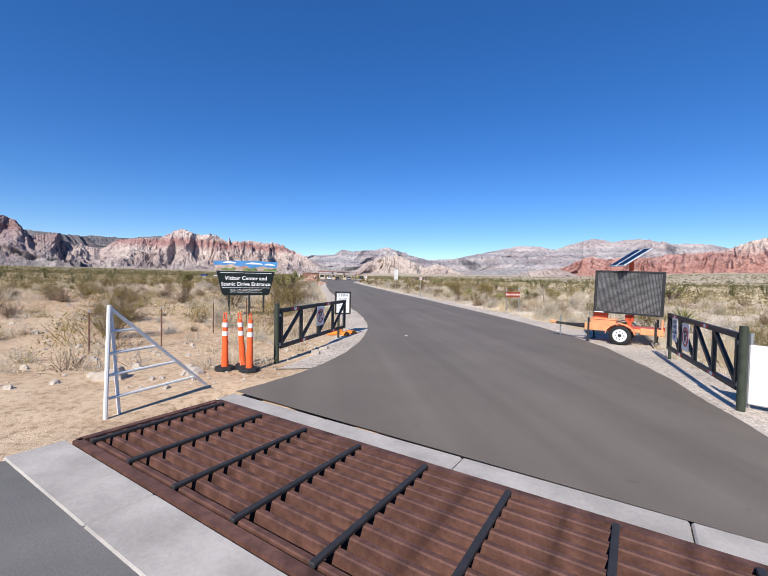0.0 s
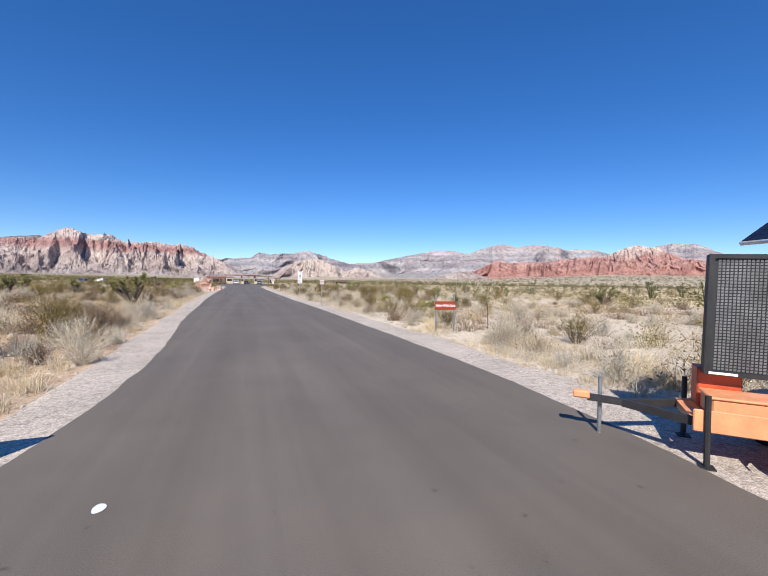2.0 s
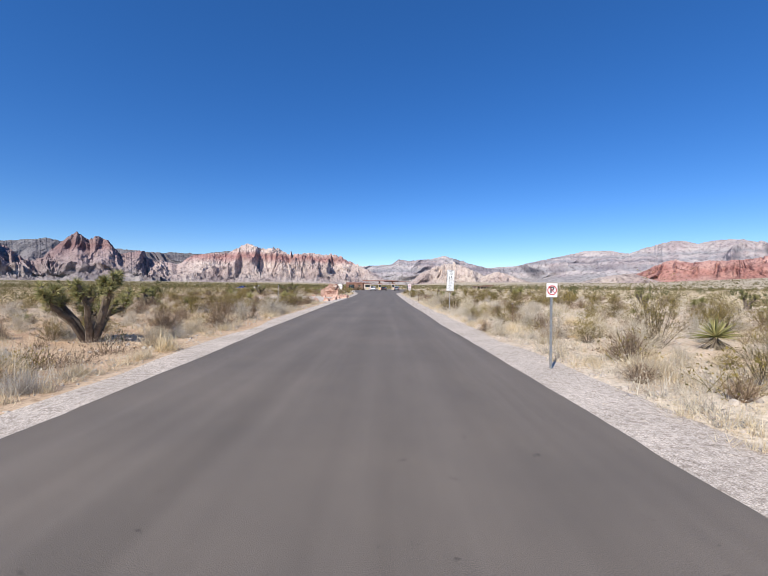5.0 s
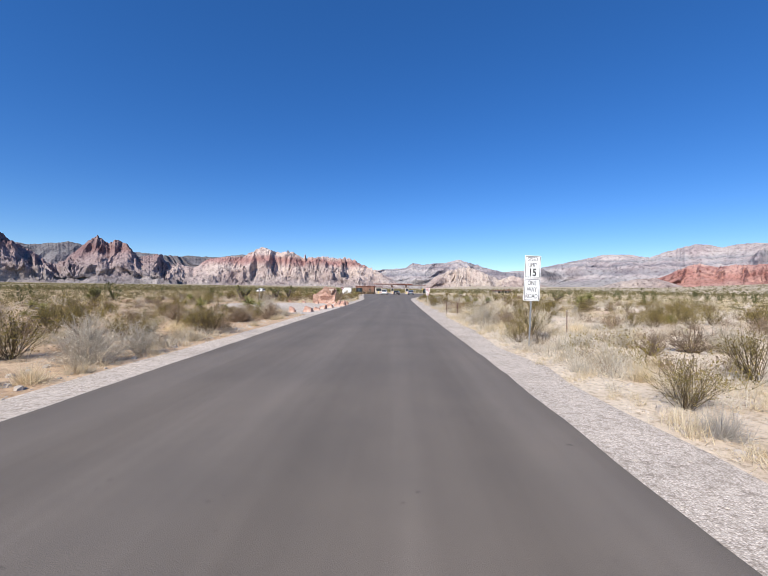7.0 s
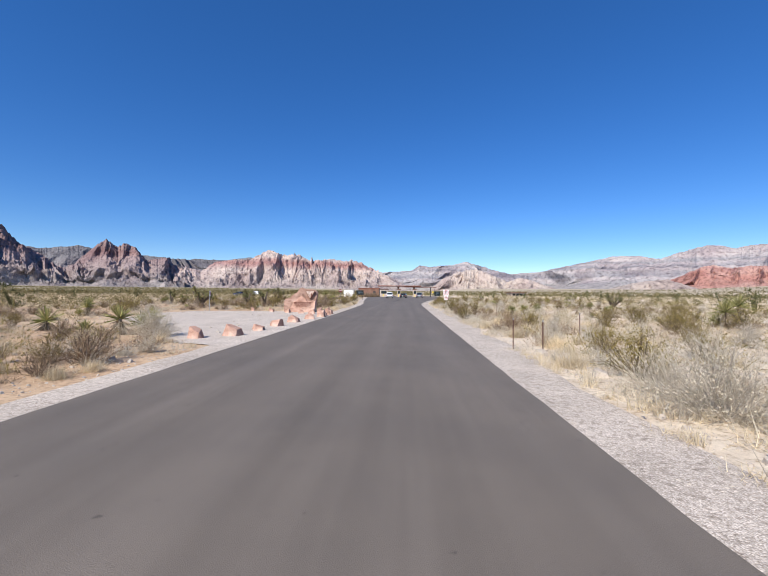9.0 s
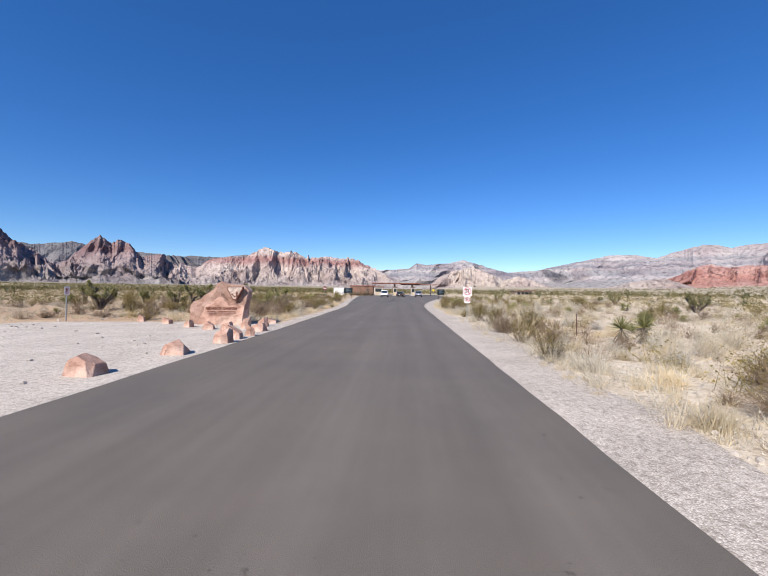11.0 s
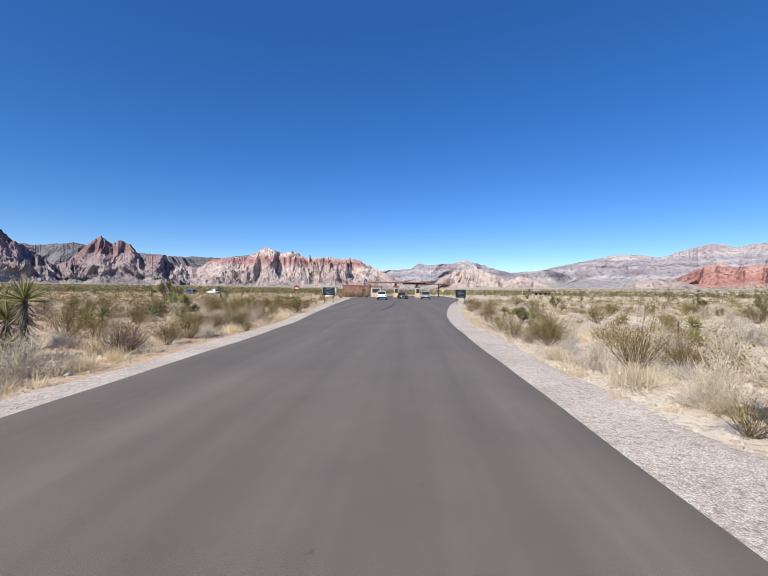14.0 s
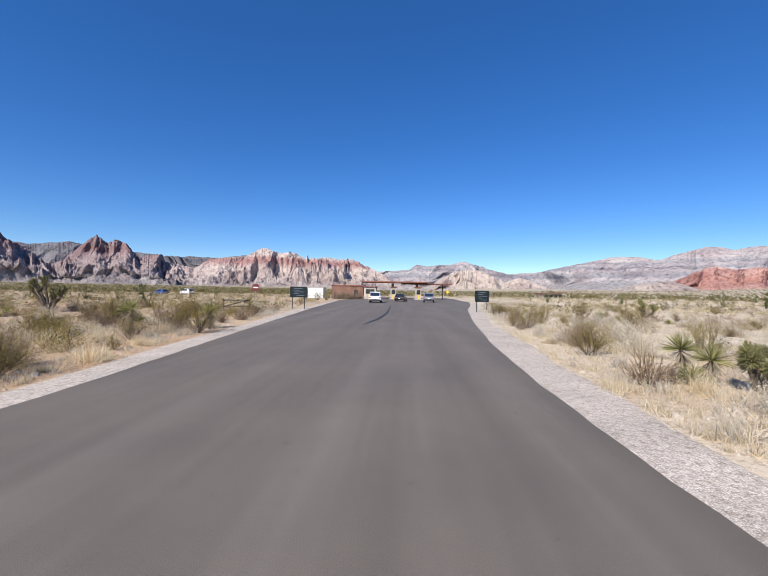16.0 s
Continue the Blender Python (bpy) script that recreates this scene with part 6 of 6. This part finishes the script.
plant(CREO, 0, -8.73, 28.83, 1.4)
plant(CREO, 2, 6.33, 15.44, 1.1)
plant(YUCCA, 0, 7.41, 15.04, 1.1)
plant(GREY, 1, 2.76, 8.44, 0.7)
plant(BROWN, 1, 1.64, 7.23, 0.8)
plant(CREO, 1, 4.76, 9.84, 1.2)
plant(BIG, 1, 4.4, 95.4, 1.35)
plant(CREO, 2, 5.9, 96.8, 1.15)
plant(CREO, 0, 4.4, 97.7, 0.75)
plant(CREO, 0, 3.8, 88.3, 0.85)
plant(YUCCA, 5, 8.0, 92.6, 0.9)
plant(YUCCA, 5, 8.9, 92.7, 0.9)
plant(BIG, 0, 4.0, 101.2, 0.75)
plant(CREO, 0, 4.5, 102.3, 1.1)
plant(CREO, 1, 5.0, 104.4, 0.95)
plant(BIG, 0, 4.6, 106.7, 1.25)
plant(YUCCA, 3, 7.6, 106.7, 0.45)
plant(CREO, 2, 4.9, 109.4, 1.2)
plant(MOUND, 0, 3.8, 111.2, 1.3)
plant(MOUND, 1, 4.9, 113.0, 1.2)
plant(CREO, 1, 4.6, 114.0, 1.2)
plant(CREO, 0, 3.9, 115.9, 0.8)
plant(CREO, 2, 4.8, 115.7, 0.8)
plant(MOUND, 1, 5.7, 114.8, 1.2)
plant(CREO, 1, 4.0, 118.6, 0.85)
plant(BROWN, 0, 6.2, 118.5, 1.0)
plant(YUCCA, 2, 5.7, 123.8, 0.72)
plant(JOSH, 2, 6.3, 123.0, 0.62)
plant(YUCCA, 1, 7.0, 122.4, 0.75)
plant(BROWN, 1, 4.5, 123.5, 1.1)
plant(CREO, 1, 5.2, 127.4, 1.1)
plant(YUCCA, 0, 13.1, 125.1, 0.9)
plant(BIG, 1, -9.4, 102.2, 2.0)
plant(MOUND, 0, -8.2, 101.0, 1.4)
plant(MOUND, 0, -7.8, 102.3, 1.2)
plant(MOUND, 0, -7.5, 103.3, 1.5)
plant(GREY, 1, -11.2, 101.0, 1.0)
plant(JOSH, 1, -20.5, 111.6, 1.0)
plant(JOSH, 1, -19.4, 114.6, 1.15)
plant(JOSH, 1, -23.9, 120.2, 1.1)
plant(CREO, 0, -8.2, 105.3, 1.0)
plant(BROWN, 1, -9.1, 105.9, 0.9)
plant(YUCCA, 5, -11.9, 110.8, 1.3)
plant(YUCCA, 4, -9.9, 109.3, 1.2)
plant(YUCCA, 5, -10.5, 109.7, 0.6)
plant(MOUND, 0, -7.7, 108.6, 1.3)
plant(MOUND, 0, -7.9, 109.8, 1.2)
plant(CREO, 2, -8.5, 114.4, 1.1)
plant(CREO, 1, -7.5, 117.3, 0.5)
plant(BROWN, 0, -9.8, 118.1, 1.0)
plant(CREO, 0, -13.3, 118.3, 0.8)
plant(GREY, 1, -8.9, 121.8, 1.1)
plant(YUCCA, 2, -17.9, 128.5, 1.1)
plant(YUCCA, 2, -16.8, 128.8, 1.0)
plant(YUCCA, 1, -20.2, 131.2, 1.2)
plant(YUCCA, 2, -13.6, 133.3, 0.9)
plant(CREO, 0, -9.3, 131.4, 1.45)
plant(YUCCA, 5, -9.7, 133.2, 1.1)
plant(CREO, 2, -10.3, 128.7, 0.8)

for x, y, k, z in ((-16.2, 205, 1, 2.6), (-15.0, 203, 1, 2.3), (-13.8, 202, 1, 2.8), (-12.6, 203, 1, 2.4), (-11.4, 202, 1, 2.7), (-10.2, 203.5, 1, 2.2), (-14.4, 200, 1, 2.0), (-12.0, 199, 1, 1.9), (-17.4, 192, 0, 1.6), (-15.2, 190, 0, 1.5), (-19.0, 188, 0, 1.7)):
    plant(BROWN if k else CREO, 0, x, y, z)

for x, y, z in ((-6.73, 27.05, 1.5), (-7.62, 29.59, 1.3), (-9.4, 47.5, 1.4), (-8.9, 64.5, 1.3), (-8.8, 68.0, 1.5), (-9.2, 106.5, 2.0), (-8.7, 119.5, 1.1), (-9.6, 123.5, 1.4), (5.6, 83.5, 1.3), (5.2, 115.5, 1.3), (5.9, 129.5, 1.4)):
    plant(BIG, 1, x, y, z)

# the scrub between them
KEEP = [(-9.4, 41.5, 1.9), (-8.7, 40.0, 1.2), (-5.1, 15.0, 0.9), (-9.2, 20.6, 2.0), (-7.8, 17.6, 1.8), (-10.2, 11.4, 2.5), (3.2, 12.9, 1.9), (1.6, 9.0, 1.2), (-6.0, 12.5, 1.2), (-7.4, 10.3, 1.0), (-8.0, 8.3, 1.2), (4.4, 60.0, 0.5), (4.12, 104.4, 0.5), (5.42, 23.75, 0.8), (-9.5, 97.3, 2.0), (-10.9, 153.5, 1.3), (7.1, 153.5, 1.2)]


def clear(x, y, r):
    if off_road(x, y) < (1.2 if x < 0 else 1.7) + 0.5 * r or bool(in_pullout(np.array(x), np.array(y))):
        return False
    if -13 < x < -6 and 0 < y < 10.8:
        return False
    back_off = (Vector((x, y, 0)) - B0).dot(U)
    if (Vector((x, y, 0)) - B0).dot(V) < 0.6 and -1.5 < back_off < 8.5:
        return False
    return all((x - a) ** 2 + (y - b) ** 2 > (r + c) ** 2 for a, b, c in KEEP)


rnd = random.Random(76)
n_mounds = 0
for k in range(1400):
    y = rnd.uniform(3, 135)
    side = rnd.choice((-1, 1))
    d = (1.0 if side < 0 else 1.5) + 6.5 * rnd.random() ** 1.8
    x = float(edge_left(y)) - d if side < 0 else float(edge_right(y)) + d
    s = rnd.uniform(0.7, 1.7)
    if n_mounds >= 300 or not clear(x, y, 0.25 * s) or any((x - a) ** 2 + (y - b) ** 2 < (0.5 * c + 0.35 * s) ** 2 for a, b, c in PLANTED):
        continue
    n_mounds += 1
    PLANTED.append((x, y, 0.4 * s))
    put(MOUND, rnd.choice((0, 0, 1, 1, 2)), x, y, s, s * rnd.uniform(0.8, 1.1), rnd.uniform(0, 360))
rnd = random.Random(77)
COUNT = {}
for k in range(7500):
    y = rnd.uniform(-4, 150)
    side = rnd.choice((-1, 1))
    d = 2.0 + 28 * rnd.random() ** 1.7
    x = float(edge_left(y)) - d if side < 0 else float(edge_right(y)) + d
    s = rnd.uniform(0.55, 1.5)
    r = 0.5 * s
    if not clear(x, y, r) or any((x - a) ** 2 + (y - b) ** 2 < (0.62 * (r + c)) ** 2 for a, b, c in PLANTED):
        continue
    u = rnd.random()
    green = 0.32 + 0.12 * (side < 0)
    kind = "creo" if u < green else "grey" if u < 0.64 else "brown" if u < 0.93 else "yucca" if u < 0.985 else "josh"
    if COUNT.get(kind, 0) >= {"creo": 245, "grey": 230, "brown": 265, "yucca": 60, "josh": 12}[kind]:
        continue
    if (kind == "josh" and (d < 16 or y < 30)) or (kind == "yucca" and (d < 6 or y < 25)):
        kind = "brown"
    if side < 0 and 18 < y < 50 and kind in ("creo", "brown") and rnd.random() < 0.6:
        kind = "grey"
    if side < 0 and y < 22:
        s *= 0.5 if d < 9 else 0.75
    if kind == "yucca":
        s *= 0.75
    elif side < 0 and kind == "grey" and rnd.random() < 0.4:
        kind = "brown"
    elif side > 0 and kind == "brown" and rnd.random() < 0.5:
        kind = "grey"
    COUNT[kind] = COUNT.get(kind, 0) + 1
    PLANTED.append((x, y, r))
    put({"creo": CREO, "grey": GREY, "brown": BROWN, "yucca": YUCCA[:4], "josh": JOSH}[kind], k, x, y, s * (0.8 if kind == "josh" else 1.0), s * rnd.uniform(0.75, 1.1), rnd.uniform(0, 360))


def scatter(name, protos, pts, material, label, category):
    """Many small copies in one mesh; pts holds x, y, scale and turn."""
    vs, fs, k0 = [], [], 0
    pts = np.asarray(pts, float)
    z = ground_z(pts[:, 0], pts[:, 1])
    which = np.arange(len(pts)) % len(protos)
    for j, (v, f) in enumerate(protos):
        p, zz = pts[which == j], z[which == j]
        if not len(p):
            continue
        c, s_ = np.cos(p[:, 3]) * p[:, 2], np.sin(p[:, 3]) * p[:, 2]
        X = v[None, :, 0] * c[:, None] - v[None, :, 1] * s_[:, None] + p[:, :1]
        Y = v[None, :, 0] * s_[:, None] + v[None, :, 1] * c[:, None] + p[:, 1:2]
        Z = v[None, :, 2] * p[:, 2:3] + zz[:, None]
        vs.append(np.stack([X, Y, Z], -1).reshape(-1, 3))
        fs.append((f[None] + (np.arange(len(p)) * len(v))[:, None, None]).reshape(-1, f.shape[1]) + k0)
        k0 += len(vs[-1])
    ob = new(name, np_mesh(name, np.concatenate(vs), np.concatenate(fs), M[material]))
    return tagged(ob, label, category, kind="stuff")


rng = np.random.default_rng(5)


def spread(n, y0, y1, d0, d1, power, s0, s1, seed):
    g = np.random.default_rng(seed)
    y = g.uniform(y0, y1, n)
    side = g.choice([-1, 1], n)
    d = d0 + (d1 - d0) * g.random(n) ** power
    x = np.where(side < 0, edge_left(y) - d, edge_right(y) + d)
    keep = ~in_pullout(x, y)
    a, b = (x + 7.15) * 0.755 - (y - 8.29) * 0.656, (x + 7.15) * 0.656 + (y - 8.29) * 0.755
    keep &= ~((b < 0.6) & (a > -1.2) & (a < 8.2))
    keep &= ~((x > -12) & (x < -6) & (y < 10.3))
    x, y = x[keep], y[keep]
    patch = fbm(x * 0.22, y * 0.22, seed) > 0.36 + 0.28 * g.random(len(x))
    x, y = x[patch], y[patch]
    return np.stack([x, y, g.uniform(s0, s1, len(x)), g.uniform(0, 6.28, len(x))], -1)


GRASS = [tuft_set(61, 54, width=0.012), tuft_set(62, 44, 0.5, (2, 45), 0.011), tuft_set(63, 60, 0.3, (10, 75), 0.013, 0.14)]
scatter("dry_grass", GRASS, spread(11500, 3, 140, 1.2, 28, 1.5, 0.4, 1.0, 71), "straw", "pale straw-coloured dry grass tufts", "grass")
def low_clump(seed, twigs, bits, h, r, leaf):
    """Low scrub: short twigs and scraps of leaf in a flattened heap."""
    g = np.random.default_rng(seed)
    base = np.stack([g.normal(0, 0.3 * r, twigs), g.normal(0, 0.3 * r, twigs), np.full(twigs, -0.03)], -1)
    a, q = g.uniform(0, 2 * np.pi, bits), r * np.sqrt(g.random(bits))
    top = h * np.sqrt(np.clip(1 - (q / r) ** 2, 0.05, 1))
    at = np.stack([np.cos(a) * q, np.sin(a) * q, top * g.uniform(0.25, 1.05, bits)], -1)
    return join(spikes(g, base, dome_ways(g, twigs, 5, 80), h * g.uniform(0.7, 1.3, twigs), np.full(twigs, 0.013)), flakes(g, at, g.uniform(0.6, 1.5, bits) * leaf))


LOW = [low_clump(64, 34, 46, 0.34, 0.4, 0.030), low_clump(65, 28, 52, 0.28, 0.45, 0.030), low_clump(66, 38, 40, 0.42, 0.36, 0.026)]
scatter("low_scrub", LOW, spread(12500, 0, 175, 1.6, 50, 1.6, 0.6, 1.5, 72), "pale_twig", "low grey tangled scrub on the desert floor", "scrub")


def far_points(n, r0, r1, seed, s0, s1, thr=0.0, right=1.0):
    g = np.random.default_rng(seed)
    r = r0 + (r1 - r0) * g.random(n) ** 1.3
    a = np.radians(g.uniform(-74, 62, n))
    x, y = -np.sin(a) * r, np.cos(a) * r + 20
    keep = (off_road(x, y) > 3.0) & ((x < 0) | (g.random(n) < right))
    keep &= ~((y < 150) & (off_road(x, y) < 30))
    keep &= ~((np.abs(x) < 26) & (y > 165) & (y < 235))
    keep &= fbm(x * 0.02, y * 0.02, seed) > thr + 0.25 * g.random(n)
    x, y, r = x[keep], y[keep], r[keep]
    return np.stack([x, y, g.uniform(s0, s1, len(x)) * (1 + r / 2500), g.uniform(0, 6.28, len(x))], -1)


BUSH = [low_clump(k, 40, 150, 0.75, 0.6, 0.045) for k in (101, 102, 103)]
scatter("creosote_scrub", BUSH, spread(2600, -2, 180, 3.0, 48, 1.5, 0.5, 1.25, 75), "creosote", "olive creosote scrub between the larger bushes", "scrub")
DRY = [low_clump(k, 80, 70, 0.6, 0.6, 0.05) for k in (104, 105, 106)]
scatter("brown_scrub", DRY, spread(3000, -2, 180, 2.4, 48, 1.5, 0.5, 1.2, 76), "brown_twig", "dry brown twiggy scrub between the larger bushes", "scrub")
FAR = [low_clump(s, 6, 30, 0.85, 0.62, 0.17) for s in (81, 82, 83)]
scatter("far_scrub", FAR, far_points(15000, 28, 380, 91, 0.5, 1.15, 0.12, 0.6), "far_leaf", "distant olive creosote scrub across the plain", "scrub")
scatter("far_dry_scrub", [low_clump(s, 6, 20, 0.5, 0.6, 0.16) for s in (84, 85)], far_points(11000, 25, 300, 92, 0.5, 1.2, 0.1, 1.0), "far_straw", "distant pale dry scrub across the plain", "scrub")
scatter("horizon_scrub", [low_clump(s, 3, 16, 0.9, 0.9, 0.36) for s in (86, 87)], far_points(20000, 260, 1500, 94, 0.9, 1.9, 0.05, 0.5), "far_leaf", "olive scrub towards the horizon", "scrub")


def far_tree(seed):
    g = np.random.default_rng(seed)
    sets = []
    for k in range(9):
        a, o = g.uniform(0, 6.28), g.uniform(0.1, 0.75)
        c = np.array([o * math.cos(a), o * math.sin(a), g.uniform(0.9, 2.0) - 0.4 * o])
        sets.append(spikes(g, np.tile(c, (16, 1)), dome_ways(g, 16, 0, 130), g.uniform(0.2, 0.34, 16), np.full(16, 0.06)))
        w = c - np.array([0, 0, -0.1])
        sets.append(spikes(g, np.tile([[0.0, 0.0, -0.1]], (2, 1)), np.tile(w, (2, 1)), np.full(2, np.linalg.norm(w)), np.full(2, 0.16)))
    return join(*sets)


scatter("far_joshua_trees", [far_tree(k) for k in (1, 2, 3, 4)], far_points(260, 45, 420, 93, 0.7, 1.4), "far_tree", "distant Joshua trees standing over the scrub", "trees")

# loose stones on the shoulders and the desert floor
PEB = []
for s_ in (1, 2, 3, 4):
    g_ = np.random.default_rng(s_)
    ang = np.arange(6) * 1.047
    rr = g_.uniform(0.7, 1.1, 6)
    v = np.concatenate([np.stack([np.cos(ang) * rr, np.sin(ang) * rr, np.full(6, -0.2)], -1), np.stack([np.cos(ang + 0.3) * 0.7 * rr, np.sin(ang + 0.3) * 0.7 * rr, g_.uniform(0.35, 0.75, 6)], -1), [[0, 0, 0.8]]])
    f = [[k, (k + 1) % 6, 6 + (k + 1) % 6] for k in range(6)] + [[k, 6 + (k + 1) % 6, 6 + k] for k in range(6)] + [[6 + k, 6 + (k + 1) % 6, 12] for k in range(6)]
    PEB.append((v, np.array(f)))


def pebbles(n, d0, d1, s0, s1, seed, power=1.0, y1=135):
    g = np.random.default_rng(seed)
    y = 3 + (y1 - 3) * g.random(n)
    side = g.choice([-1, 1], n)
    d = d0 + (d1 - d0) * g.random(n) ** power
    x = np.where(side < 0, edge_left(y) - d, edge_right(y) + d)
    s = s0 + (s1 - s0) * g.random(n) ** 3
    keep = ~((x > -12) & (x < -1) & (y < 9.1))
    return np.stack([x, y, s, g.uniform(0, 6.28, n)], -1)[keep]


scatter("shoulder_gravel", PEB, pebbles(12000, 0.05, 2.2, 0.012, 0.05, 31), "pale_rock", "loose pale gravel stones on the shoulder", "gravel")
scatter("desert_stones", PEB, pebbles(9000, 1.4, 20, 0.02, 0.12, 32, 1.6), "pale_rock", "pale stones strewn over the desert soil", "stones")
seam = bm_new()
LINE = ((-2.75, 136.6, 0.06), (-2.6, 137.6, 0.2), (-2.14, 141.5, 0.28), (-1.9, 148.0, 0.22), (-1.95, 156.0, 0.14), (-2.2, 168.0, 0.05))
rows = [[seam.verts.new((x + k * w, y, 0.005)) for k in (-0.5, 0.5)] for x, y, w in LINE]
for a, b in zip(rows, rows[1:]):
    seam.faces.new((a[0], a[1], b[1], b[0]))
tagged(new("tar_seam", bm_mesh("tar_seam", seam, M["tar"])), "dark tar seam across the worn asphalt", "road repair", kind="structure")
# bright glare spot on the road, drawn as a flat white patch
sp = bm_new()
bmesh.ops.create_circle(sp, cap_ends=True, segments=14, radius=0.05)
for v in sp.verts:
    v.co.x *= 1 + 0.4 * noise.noise(v.co * 9)
    v.co.y *= 1.5
tagged(new("glare_spot", bm_mesh("glare_spot", sp, M["sheet_white"])), "small white patch standing for a glare spot on the asphalt", "paint mark").matrix_basis = pose(-3.1, 14.55, 0.005)
